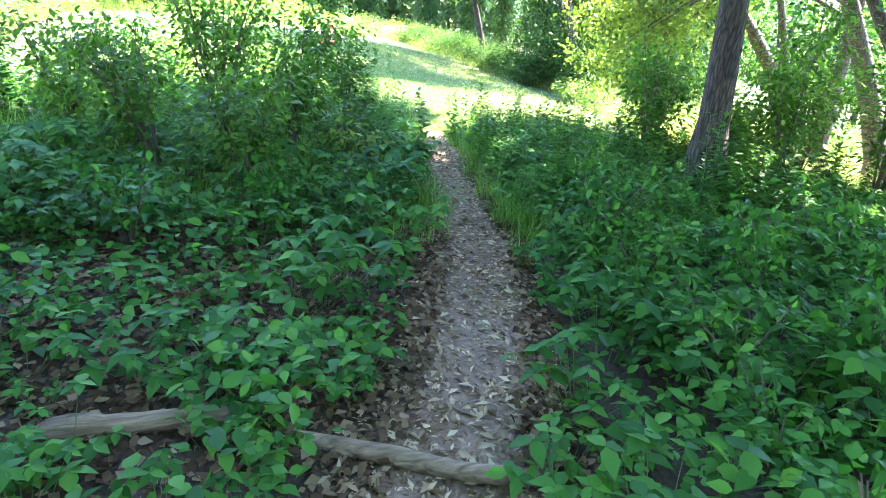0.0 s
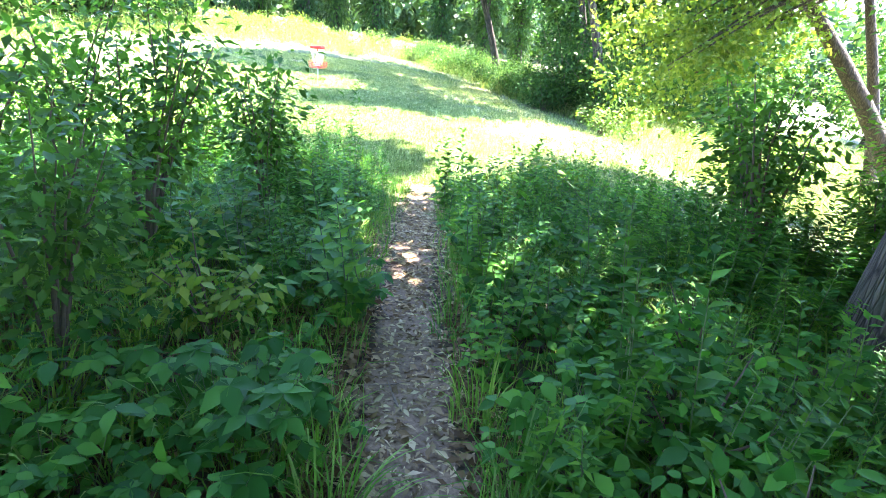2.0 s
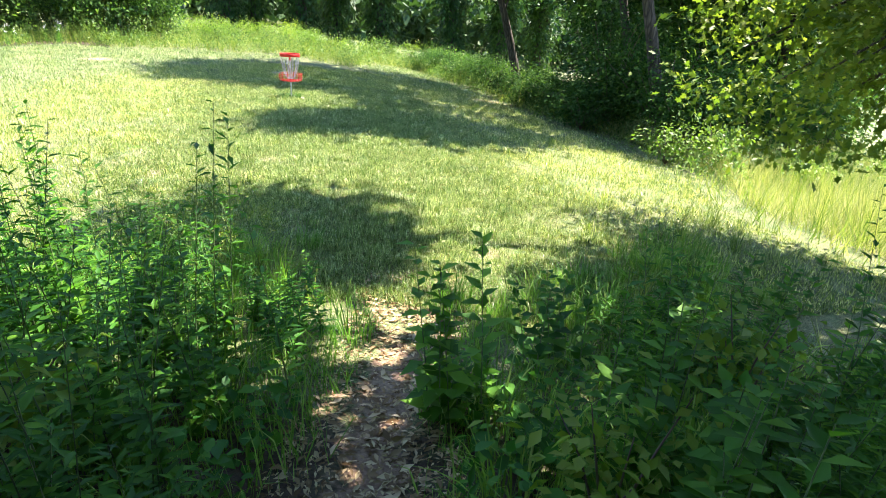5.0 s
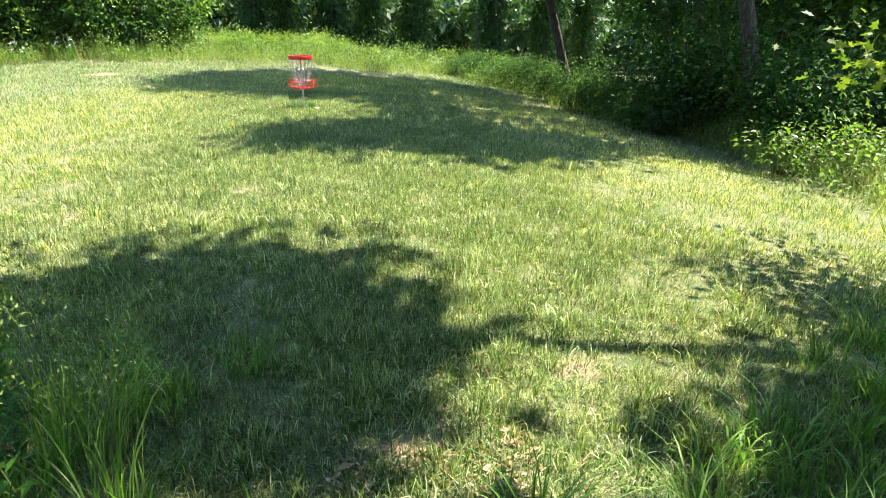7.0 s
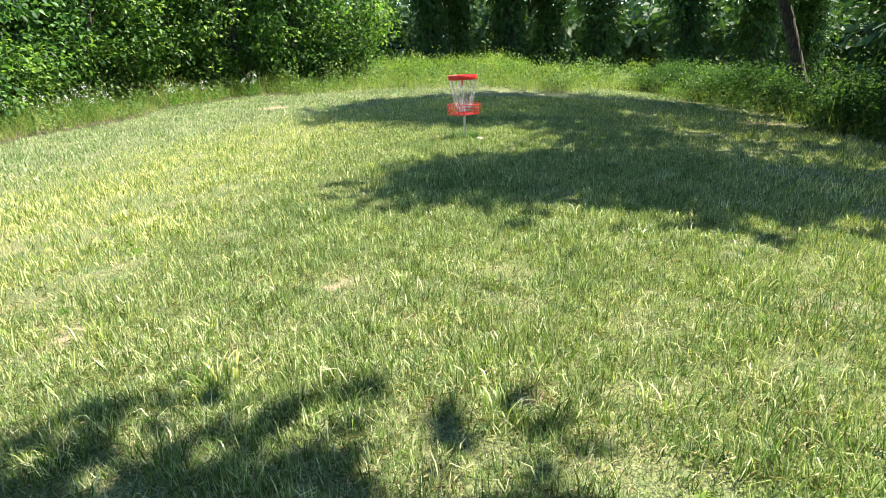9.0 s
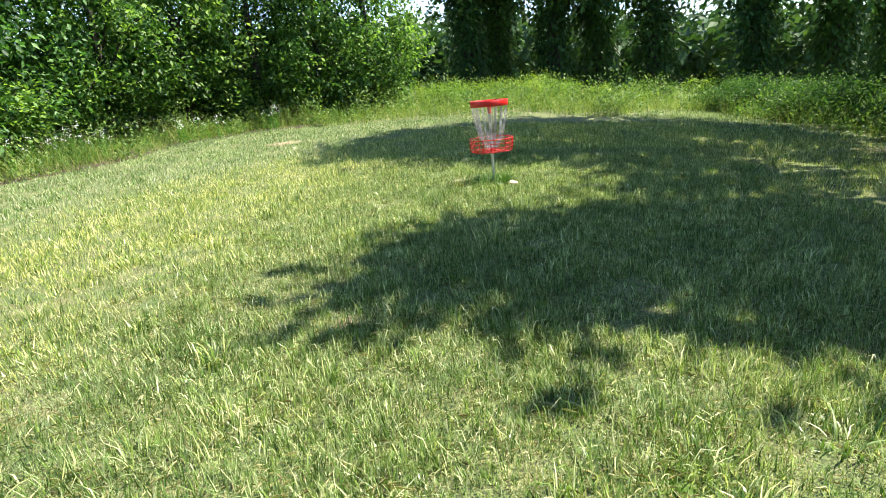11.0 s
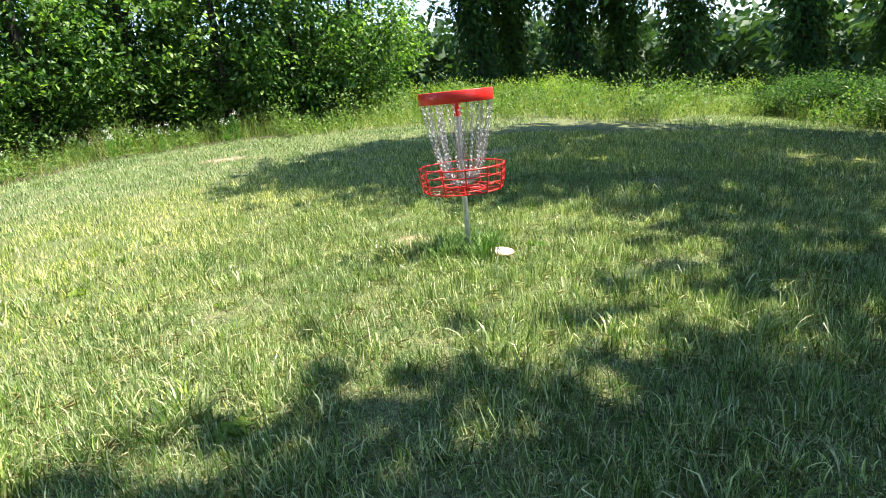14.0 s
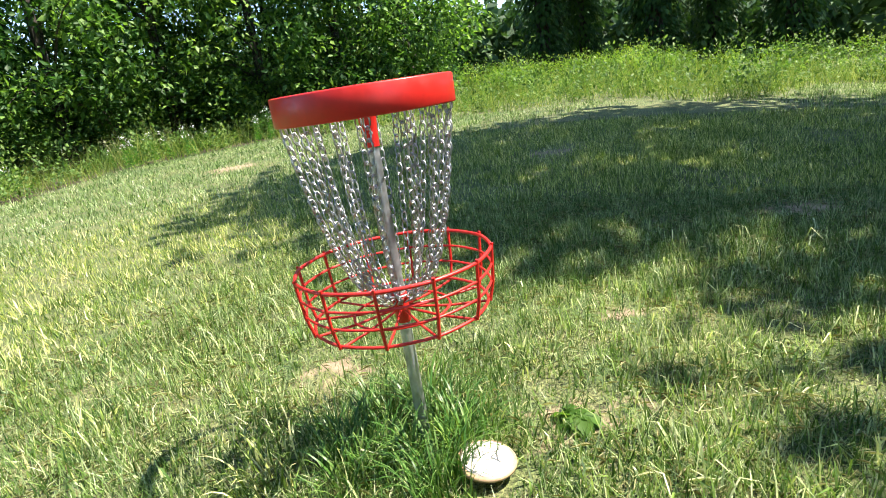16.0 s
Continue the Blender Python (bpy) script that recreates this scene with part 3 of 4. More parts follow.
def upright(label, tall, r, mat, group, stems=4, per=46, size=0.11, flower=False, name="tall_weed", spread=0.16, broad=1.35):
    """A tall weed: straight stems set all the way up with drooping leaves."""
    top = thing(name, label, "weed", group)
    foliage, bloom = Geo(), Geo()
    for k in range(stems):
        foot = r.normal(0, spread, 2)
        h = tall * r.uniform(0.7, 1.05)
        lean = r.normal(0, 0.10, 2) * h
        w = np.linspace(0, 1, 6)[:, None]
        line = np.concatenate([foot[0] + lean[0] * w ** 1.5, foot[1] + lean[1] * w ** 1.5, h * w], 1)
        stem = Geo()
        tube(stem, line[[0, 2, 5]], np.array([0.005, 0.004, 0.0018]), 3)
        part("stem", stem, STEM, top)
        t = np.linspace(0.12, 1.0, per)
        p = np.stack([np.interp(t, w[:, 0], line[:, c]) for c in range(3)], 1)
        a = np.arange(per) * 2.4 + r.normal(0, 0.3, per)
        leaves(foliage, p, np.stack([np.cos(a), np.sin(a), 0.45 + r.normal(0, 0.25, per)], 1), np.stack([-0.4 * np.cos(a), -0.4 * np.sin(a), np.ones(per)], 1), size * (1.15 - 0.65 * t) * r.uniform(0.7, 1.2, per), LANCE, broad)
        if flower:
            m = 16
            q = line[-1] + r.normal(0, 0.045, (m, 3))
            leaves(bloom, q, r.normal(0, 1, (m, 3)), np.array([0, 0, 1.0]) + r.normal(0, 0.4, (m, 3)), 0.03, SIMPLE, 1.6)
    part("foliage", foliage, mat, top)
    if flower:
        part("blossom", bloom, PETAL, top, "small white blossoms")
    return top


def tuft(label, tall, r, mat, group, count=60, spread=0.14, wide=0.008, name="grass_tuft", lean=0.9, heads=0):
    top = thing(name, label, "grass", group)
    geo = Geo()
    rad = spread * np.sqrt(r.uniform(0, 1, count))
    a = r.uniform(0, 2 * np.pi, count)
    for k in range(count):
        h = tall * r.uniform(0.5, 1.1)
        b = a[k] + r.normal(0, 0.7)
        o = h * lean * r.uniform(0.2, 0.8)
        w = np.linspace(0, 1, 6)
        x, y, z = rad[k] * np.cos(a[k]) + o * w ** 2 * np.cos(b), rad[k] * np.sin(a[k]) + o * w ** 2 * np.sin(b), h * (w - 0.35 * lean * w ** 3)
        ww = wide * np.array([0.7, 1.0, 1.0, 0.85, 0.55, 0.08]) * r.uniform(0.6, 1.2) / 2
        v = np.concatenate([np.stack([x - np.sin(b) * ww, y + np.cos(b) * ww, z], 1), np.stack([x + np.sin(b) * ww, y - np.cos(b) * ww, z], 1)])
        k0 = np.arange(5)
        geo.add(v, np.stack([k0, k0 + 6, k0 + 7, k0 + 1], 1))
    part("blade_clump", geo, mat, top)
    for k in range(heads):
        h = tall * r.uniform(1.25, 1.7)
        b = r.uniform(0, 2 * np.pi)
        w = np.linspace(0, 1, 7)[:, None]
        line = np.concatenate([0.22 * h * w ** 2.5 * np.cos(b), 0.22 * h * w ** 2.5 * np.sin(b), h * (w - 0.06 * w ** 3)], 1)
        stalk = Geo()
        tube(stalk, line, np.linspace(0.0022, 0.001, 7), 4)
        stem = part("stalk", stalk, STEM, top)
        m = 60
        t = r.uniform(0.74, 1.0, m)
        p = np.stack([np.interp(t, w[:, 0], line[:, c]) for c in range(3)], 1) + r.normal(0, 1, (m, 3)) * np.array([0.035, 0.035, 0.02]) * (1.15 - t[:, None]) * 4
        seed = Geo()
        leaves(seed, p, r.normal(0, 0.6, (m, 3)) + np.array([0, 0, 0.6]), r.normal(0, 1, (m, 3)), 0.022, LANCE, 1.8)
        part("seed_head", seed, BLADE_TALL, stem, "feathery pale seed head")
    return top


def scatter(kinds, places, r, lo=0.8, hi=1.25):
    """Sets copies of a few plants out at the places; the first of each kind is used itself."""
    used = set()
    for n, (x, y) in enumerate(places):
        k = n % len(kinds)
        m = pose(x, y, float(height(x, y)) - 0.02, r.normal(0, 4), r.normal(0, 4), r.uniform(0, 360))
        size = r.uniform(lo, hi)
        ob = kinds[k]
        if k in used:
            ob = copy_thing(ob, m)
        used.add(k)
        ob.matrix_basis = m @ Matrix.Diagonal((size, size, size * r.uniform(0.85, 1.15), 1))


def spots(r, n, box, keep):
    """n places inside box (x0, x1, y0, y1) for which keep(x, y) holds."""
    out = []
    while len(out) < n:
        x, y = r.uniform(box[0], box[1]), r.uniform(box[2], box[3])
        if keep(x, y):
            out.append((x, y))
    return out


r = seeded(71)
HILL = (-5.5, 8.5, 0.2, 14.5)


def right_of_path(x, y):
    return 0.93 * x - 0.36 * y - 0.6 > 0


def low_ground(x, y):
    s, d = along_hill(x, y), off_path(x, y)
    if not right_of_path(x, y) and s < 4.2:
        return d > 0.55 and d < 4 and r.uniform() < 0.45 and not (-1.1 < x < 1.4 and 1.2 < y < 2.6)
    return 0.5 < d < 4 and s < 11 and (s < 6 or r.uniform() < 0.4)


lows = [fivefold("low green weed with hands of pointed leaflets", 0.3 + 0.05 * k, r, LEAF_LOW, "low weeds of the wood floor", 0.07 + 0.008 * k, 16 + 2 * k, 0.26 + 0.03 * k, 3 if k % 2 else 5) for k in range(5)]
scatter(lows, spots(r, 290, HILL, low_ground), r, 0.7, 1.25)


def tall_ground(x, y):
    s, d = along_hill(x, y), off_path(x, y)
    if right_of_path(x, y):
        return d > 0.42 and 5.2 < s < 13.0
    return d > 0.45 and 6.2 < s < 13.0 and d < 6.5


talls = [upright("tall green weed with narrow leaves up straight stems", 0.62 + 0.09 * k, r, LEAF_WEED, "tall weeds of the slope", 5, (44 + 4 * k) if k % 2 else 28, 0.12 + 0.008 * k, broad=1.3 if k % 2 else 2.7) for k in range(5)]
scatter(talls, spots(r, 290, HILL, tall_ground), r, 0.75, 1.2)


spires = [upright("very tall weed with spiky leafy tops above the slope", 1.4 + 0.12 * k, r, LEAF_WEED, "tall weeds of the slope", 3, 34, 0.15, False, "tall_weed", 0.14, 1.5) for k in range(4)]
scatter(spires, spots(r, 22, (1.0, 3.9, 9.6, 12.6), lambda x, y: off_path(x, y) > 0.62 and x < 3.05 + 0.36 * (y - 9.3) and x > 3.2 - (y - 7.4) * 0.36) + spots(r, 3, (6.4, 8.8, 10.0, 11.6), lambda x, y: off_path(x, y) > 1.8), r, 0.8, 1.1)


def tuft_ground(x, y):
    s, d = along_hill(x, y), off_path(x, y)
    return 0.30 < d < (1.4 if s < 5 else 4) and (4.4 if not right_of_path(x, y) else 2.0) < s < 13.6 and not (right_of_path(x, y) and s < 4)


tufts = [tuft("tuft of long arching green grass", 0.36 + 0.05 * k, r, BLADE_SHADE, "grass tufts of the slope", 54, 0.15, 0.009) for k in range(4)]
scatter(tufts, spots(r, 280, HILL, tuft_ground), r, 0.7, 1.3)

# leafy shrubs beside the path
low_shrubs = [shrub("broad-leaved green shrub sprawling beside the path", 0.62 + 0.1 * k, 0.42, r, LEAF_LOW, 0.09, 300, OVATE, "shrubs beside the path") for k in range(3)]
scatter(low_shrubs, [(2.2, 1.25), (2.6, 1.85), (3.1, 1.5), (2.55, 2.5), (2.95, 3.1), (3.5, 2.5), (3.7, 3.5), (3.2, 3.9), (4.2, 2.4), (4.3, 4.2), (4.8, 3.1), (1.95, 0.7), (5.2, 4.6), (3.6, 4.8), (4.2, 5.4), (-1.6, 3.6), (-0.6, 4.3), (0.5, 4.6), (-2.6, 4.6)], r, 0.75, 1.05)
big_shrubs = [shrub("tall leafy shrub with thin woody stems", 1.45 + 0.15 * k, 0.55, r, LEAF_SHRUB, 0.095, 1150, SIMPLE, "shrubs beside the path", 9) for k in range(4)]
scatter(big_shrubs, [(0.2, 5.4), (0.75, 6.3), (-0.5, 6.2), (0.1, 7.3), (-1.4, 7.2), (-2.4, 8.3), (1.0, 7.9), (0.2, 9.4), (-1.0, 9.6), (0.6, 11.6), (-0.6, 12.2), (1.2, 12.4), (7.4, 6.6), (6.9, 5.3), (7.6, 4.4), (8.6, 6.2), (9.3, 8.0), (-4.2, 7.2), (-3.5, 9.6), (-4.6, 11.0), (6.6, 2.2), (1.95, 9.0), (6.1, 6.9), (6.6, 7.5)], r, 0.9, 1.2)
high_shrubs = [shrub("high leafy bush screening the edge of the rise", 3.0 + 0.3 * k, 1.1, r, LEAF_SHRUB, 0.11, 1300, SIMPLE, "shrubs beside the path", 9) for k in range(2)]
scatter(high_shrubs, [(8.6, 6.6), (9.6, 5.2), (9.9, 7.6), (8.4, 4.0), (-5.6, 8.6), (-4.8, 6.0)], r, 0.85, 1.1)
young = [shrub("sapling with fresh yellow-green leaves", 0.85, 0.45, r, LEAF_YELLOW, 0.10, 260, SIMPLE, "sunlit saplings", 6, "sapling") for k in range(2)]
scatter(young, [(1.5, 6.6), (1.9, 7.8), (4.9, 9.6), (6.4, 10.4), (2.4, 10.6)], r, 0.8, 1.1)

def vine(points, r):
    """An arching green stem with large heart-shaped leaves set along it."""
    top = thing("vine", "arching vine with large round yellow-green leaves", "vine", "", (points[0][0], points[0][1], float(height(points[0][0], points[0][1]))))
    base = np.array(top.matrix_basis.translation)
    p = np.array(points) - base
    p[0, 2] = 0.0
    t = np.linspace(0, 1, 14)
    line = np.stack([np.interp(t, np.linspace(0, 1, len(p)), p[:, c]) for c in range(3)], 1)
    line[1:-1] = (line[:-2] + line[1:-1] * 2 + line[2:]) / 4
    stem = Geo()
    tube(stem, line, np.linspace(0.006, 0.002, 14), 6)
    part("stem", stem, STEM, top, smooth=True)
    for k in range(3, 14):
        a = r.uniform(0, 2 * np.pi)
        leaf = Geo()
        leaves(leaf, line[k:k + 1], np.array([[np.cos(a), np.sin(a), -0.1]]), np.array([[0.2, -0.3, 1.0]]) + r.normal(0, 0.25, (1, 3)), r.uniform(0.075, 0.115), OVATE, 1.4)
        part("leaf", leaf, LEAF_YELLOW, top)
    return top


vine([(4.75, 7.0, -0.4), (4.6, 7.15, 0.15), (4.4, 7.4, 0.5), (4.25, 7.6, 0.58), (4.1, 7.8, 0.55)], r)

# tall seed-headed grasses where the path meets the field
seedy = [tuft("tall meadow grass with feathery seed heads", 0.62, r, BLADE_TALL, "seed-headed grasses", 40, 0.12, 0.007, "meadow_grass", 0.7, 4) for k in range(3)]
scatter(seedy, [(3.55, 13.6), (3.2, 13.9), (3.0, 13.2), (3.7, 13.0), (2.6, 14.0), (2.2, 13.6), (8.6, 13.3), (9.2, 14.2), (9.8, 13.8), (8.0, 12.6), (7.2, 12.4), (10.3, 14.8), (1.6, 14.3), (3.3, 12.3)], r, 0.85, 1.2)

tallest = [tuft("very tall meadow grass with open feathery seed heads", 0.92, r, BLADE_SHADE, "seed-headed grasses", 46, 0.14, 0.008, "meadow_grass", 0.6, 5) for k in range(2)]
scatter(tallest, [(3.75, 12.95), (3.35, 12.8), (3.05, 13.2), (2.7, 12.9), (3.4, 13.5), (2.4, 13.4)], r, 0.85, 1.1)
edge = [upright("dark green weed with narrow leaves at the edge of the field", 0.7 + 0.15 * k, r, LEAF_WEED, "weeds where the path opens", 5, 44, 0.11) for k in range(3)]
scatter(edge, [(3.5, 12.4), (3.2, 12.3), (2.9, 12.6), (3.7, 12.2), (2.5, 12.8), (2.2, 13.1), (3.0, 13.6), (2.6, 13.8), (1.9, 13.7), (2.2, 14.3), (1.5, 14.6), (3.3, 13.1), (2.85, 14.2)], r, 0.85, 1.15)
rim = [tuft("rank grass tuft where the slope meets the field", 0.34 + 0.06 * k, r, BLADE_SHADE, "grass tufts of the field's near edge", 60, 0.17, 0.009, "edge_tuft", 0.9) for k in range(3)]
scatter(rim, spots(r, 34, (5.6, 9.2, 12.2, 14.2), lambda x, y: y < 12.6 + 0.45 * (x - 5.6) and off_path(x, y) > 0.5) + spots(r, 14, (2.6, 4.2, 12.2, 14.6), lambda x, y: off_path(x, y) > 0.5), r, 0.75, 1.25)
longer = [tuft("longer tuft of grass standing in the mown field", 0.13 + 0.02 * k, r, BLADE_LAWN, "longer tufts in the mown field", 40, 0.12, 0.008, "lawn_tuft", 1.0) for k in range(4)]
scatter(longer, spots(r, 190, (0.5, 9.5, 12.8, 27.5), lambda x, y: field_mask(x, y) > 0.5 and off_path(x, y) > 0.5), r, 0.7, 1.3)
floor_plants = [fivefold("small woodland seedling with fresh green leaflets", 0.2 + 0.05 * k, r, LEAF_LOW, "seedlings among the fallen branches", 0.06 + 0.008 * k, 9 + 2 * k, 0.15 + 0.04 * k, 3 if k % 2 else 5, "seedling") for k in range(4)]
scatter(floor_plants, spots(r, 80, (-3.0, 0.9, 2.0, 4.8), lambda x, y: off_path(x, y) > 0.42 and not right_of_path(x, y)) + [(1.28, 1.42), (1.38, 1.58), (0.12, 2.02), (0.16, 2.3), (-0.25, 1.75), (0.0, 1.7), (-0.7, 1.8), (1.2, 1.3)], r, 0.7, 1.1)

# oak bough that hangs over the slope
oak = thing("oak_tree", "oak with low boughs of yellow-green lobed leaves", "tree", "", (16.0, 11.2, float(height(16.0, 11.2)) - 0.05))
geo = Geo()
hh = np.linspace(0, 1, 9)
tube(geo, np.stack([-0.5 * hh ** 2, 0.3 * hh, 8.0 * hh], 1), 0.24 * (1 - 0.75 * hh), 12)
part("trunk", geo, BARK, oak, smooth=True)
cl = []
for k in range(15):
    start = np.array([-0.2, 0.1, r.uniform(4.0, 6.8)])
    end = np.array([r.uniform(-6.0, -4.2), r.uniform(2.2, 4.4), r.uniform(2.5, 4.8)])
    # two higher boughs, out of view, added to shade the field's near edge
    if k > 12:
        end = np.array([r.uniform(-4.4, -2.8), r.uniform(2.6, 4.4), r.uniform(6.2, 7.6)])
    w = np.linspace(0, 1, 8)[:, None]
    line = start + (end - start) * w + np.array([0, 0, 1.2]) * np.sin(w * np.pi) * 0.7
    geo = Geo()
    tube(geo, line, np.linspace(0.07, 0.012, 8), 7)
    part("bough", geo, BARK, oak, smooth=True)
    for m in range(16):
        q = line[r.integers(5, 8)]
        cl.append(q + r.normal(0, 0.4, 3) + np.array([0, 0, -0.25]))
part("crown", crown_geo(r, np.array(cl), 0.26, 34, 0.15, LOBED), LEAF_OAK, oak)

# bushes on the slope beside the field, and the thicket under the woods
bushes = [shrub("dense dark green bush at the field's edge", 2.2 + 0.3 * k, 1.7, r, LEAF_BUSH, 0.125, 4200, SIMPLE, "bushes of the field's edge", 16, "bush") for k in range(4)]
scatter(bushes, [(14.6, 21.0), (15.4, 22.8), (15.0, 25.0), (16.0, 26.8), (17.0, 20.6), (17.3, 23.8), (19.4, 21.6), (19.0, 25.4), (24.0, 24.0)], r, 0.8, 1.25)
brambles = [shrub("low tangled bramble on the slope beside the field", 0.9 + 0.15 * k, 1.1, r, LEAF_BUSH, 0.10, 1700, SIMPLE, "brambles of the slope", 12, "bramble") for k in range(3)]
scatter(brambles, spots(r, 84, (13.2, 20.0, 23.5, 46.0), lambda x, y: x > 13.9 + 0.5 * math.sin(y) and x < 18.5), r, 0.75, 1.2)
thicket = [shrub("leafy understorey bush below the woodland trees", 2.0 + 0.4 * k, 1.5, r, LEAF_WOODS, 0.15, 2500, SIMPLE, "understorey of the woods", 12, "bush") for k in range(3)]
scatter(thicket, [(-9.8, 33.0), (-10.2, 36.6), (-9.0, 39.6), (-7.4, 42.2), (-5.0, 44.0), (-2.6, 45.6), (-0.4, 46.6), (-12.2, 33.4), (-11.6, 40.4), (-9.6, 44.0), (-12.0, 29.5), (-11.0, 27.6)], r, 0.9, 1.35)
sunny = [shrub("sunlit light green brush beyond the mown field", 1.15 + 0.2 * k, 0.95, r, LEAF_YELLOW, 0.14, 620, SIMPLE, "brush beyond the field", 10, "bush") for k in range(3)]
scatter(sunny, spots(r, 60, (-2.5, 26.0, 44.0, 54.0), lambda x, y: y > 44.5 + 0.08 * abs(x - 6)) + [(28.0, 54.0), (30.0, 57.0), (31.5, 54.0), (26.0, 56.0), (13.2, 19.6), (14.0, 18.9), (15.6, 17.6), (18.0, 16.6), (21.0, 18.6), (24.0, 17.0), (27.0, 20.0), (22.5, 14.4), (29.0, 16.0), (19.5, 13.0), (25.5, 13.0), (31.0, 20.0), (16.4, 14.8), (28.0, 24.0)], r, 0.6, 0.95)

# white-flowered weeds along the woods
white = [upright("weed with small white blossoms at the wood's edge", 0.85, r, LEAF_WEED, "white-flowered weeds", 6, 34, 0.12, True, "flowering_weed", 0.3) for k in range(2)]
scatter(white, [(-6.1, 37.9), (-6.6, 37.0), (-7.2, 34.2), (-7.4, 33.4), (-7.6, 32.4), (-5.7, 38.8), (-8.0, 31.6), (-4.6, 40.4)], r, 0.9, 1.2)


# ---- uncountable growth ----
def cover(n, box, keep, r):
    x, y = r.uniform(box[0], box[1], n), r.uniform(box[2], box[3], n)
    k = keep(x, y)
    return x[k], y[k]


FRINGE = (-12.0, 26.0, 11.0, 50.0)


def in_fringe(x, y):
    return (field_mask(x, y) < 0.5) & (along_hill(x, y) > 13.2) & (off_path(x, y) > 0.8)


geo = Geo()
x, y = cover(120000, FRINGE, in_fringe, r)
blades(geo, x, y, height(x, y), r.uniform(0.35, 1.15, len(x)) * (0.85 + 0.4 * np.sin(x * 1.1) * np.cos(y * 0.9)), r.uniform(0.008, 0.018, len(x)), 0.8, r, True)
tagged(part("tall_grass", geo, BLADE_TALL), "tall unmown grass round the edge of the mown field", "grass", kind="stuff")


def weed_domes(n, box, keep, per, r):
    """Leaves in many uneven mounds, so that the growth has a broken top and dark hollows."""
    geo = Geo()
    x, y = cover(n, box, keep, r)
    n = len(x)
    tall = r.gamma(6.0, 0.165, n).clip(0.3, 1.8)
    wide = 0.16 + 0.3 * tall * r.uniform(0.6, 1.2, n)
    k = np.repeat(np.arange(n), per)
    u = unit(r.normal(0, 1, (len(k), 3)))
    u[:, 2] = np.abs(u[:, 2])
    rad = r.uniform(0.55, 1.0, len(k))[:, None]
    p = np.stack([x, y, height(x, y)], 1)[k] + u * rad * np.stack([wide, wide, tall], 1)[k] + r.normal(0, 0.03, (len(k), 3))
    leaves(geo, p, u + r.normal(0, 0.5, (len(k), 3)), u * 0.6 + np.array([0, 0, 0.8]) + r.normal(0, 0.35, (len(k), 3)), r.uniform(0.06, 0.15, len(k)), SIMPLE)
    return geo


geo = weed_domes(2900, FRINGE, lambda x, y: in_fringe(x, y) & (y < 47) & (x < 20) & (y > 17.5), 72, r)
tagged(part("edge_weeds", geo, LEAF_EDGE), "leafy light green weeds mixed into the tall grass", "weeds", kind="stuff")
geo = Geo()
x, y = cover(130000, (10.0, 33.0, 7.0, 25.0), lambda x, y: (field_mask(x - 0.8, y) < 0.5) & (along_hill(x, y) > 11.8) & (x + 0.9 * np.sin(y * 1.3) + 0.5 * np.sin(x * 3.7 + y * 2.2) > 11.4), r)
blades(geo, x, y, height(x, y), r.uniform(0.3, 1.0, len(x)) * (0.8 + 0.5 * np.sin(x * 1.4 + 1) * np.cos(y * 1.7)), r.uniform(0.006, 0.015, len(x)), 0.9, r, True)
tagged(part("meadow_grass", geo, BLADE_PALE), "pale sun-bleached meadow grass on the lower slope", "grass", kind="stuff")

# grass and small leaves on the wooded slope
geo = Geo()
x, y = cover(80000, (-6, 9, 1, 15), lambda x, y: (off_path(x, y) > 0.30 + 0.10 * np.sin(x * 7 + y * 5)) & (along_hill(x, y) > 4.5) & (along_hill(x, y) < 13.6), r)
blades(geo, x, y, height(x, y), r.uniform(0.12, 0.5, len(x)) * (0.7 + 0.4 * np.sin(x * 2.1) * np.cos(y * 1.7)), r.uniform(0.004, 0.010, len(x)), 0.9, r)
tagged(part("slope_grass", geo, BLADE_SHADE), "rank green grass on the shaded slope", "grass", kind="stuff")
geo = Geo()
x, y = cover(40000, (-5, 7.5, 0.3, 12.0), lambda x, y: (off_path(x, y) > 0.5) & (along_hill(x, y) < 12.0) & ((along_hill(x, y) > 4.0) | (0.93 * x - 0.36 * y > 0.6) | (np.sin(x * 3.1) * np.cos(y * 2.7) > -0.15)), r)
n = len(x)
leaves(geo, np.stack([x, y, height(x, y) + r.uniform(0.02, 0.42, n) * (0.6 + 0.5 * np.sin(x * 2.3 + 1) * np.cos(y * 2.9))], 1), r.normal(0, 1, (n, 3)) * np.array([1, 1, 0.3]), np.array([0, 0, 1.0]) + r.normal(0, 0.35, (n, 3)), r.uniform(0.05, 0.12, n), OVATE)
tagged(part("ground_cover", geo, LEAF_LOW), "small green leaves covering the wood floor", "ground cover", kind="stuff")
geo = Geo()
x, y = cover(62000, (-5, 4, 0.6, 7.5), lambda x, y: (off_path(x, y) > 0.25) & (along_hill(x, y) < 7.5) & ((0.93 * x - 0.36 * y < 0.9)), r)
n = len(x)
leaves(geo, np.stack([x, y, height(x, y) + r.uniform(0.005, 0.04, n)], 1), r.normal(0, 1, (n, 3)) * np.array([1, 1, 0.15]), np.array([0, 0, 1.0]) + r.normal(0, 0.45, (n, 3)), r.uniform(0.03, 0.08, n), SIMPLE, 1.3)
tagged(part("leaf_litter", geo, LITTER), "dry brown fallen leaves on the wood floor", "leaf litter", kind="stuff")
geo = Geo()
x, y = cover(110000, (-1, 6, -0.5, 13.4), lambda x, y: off_path(x, y) < 0.5, r)
n = len(x)
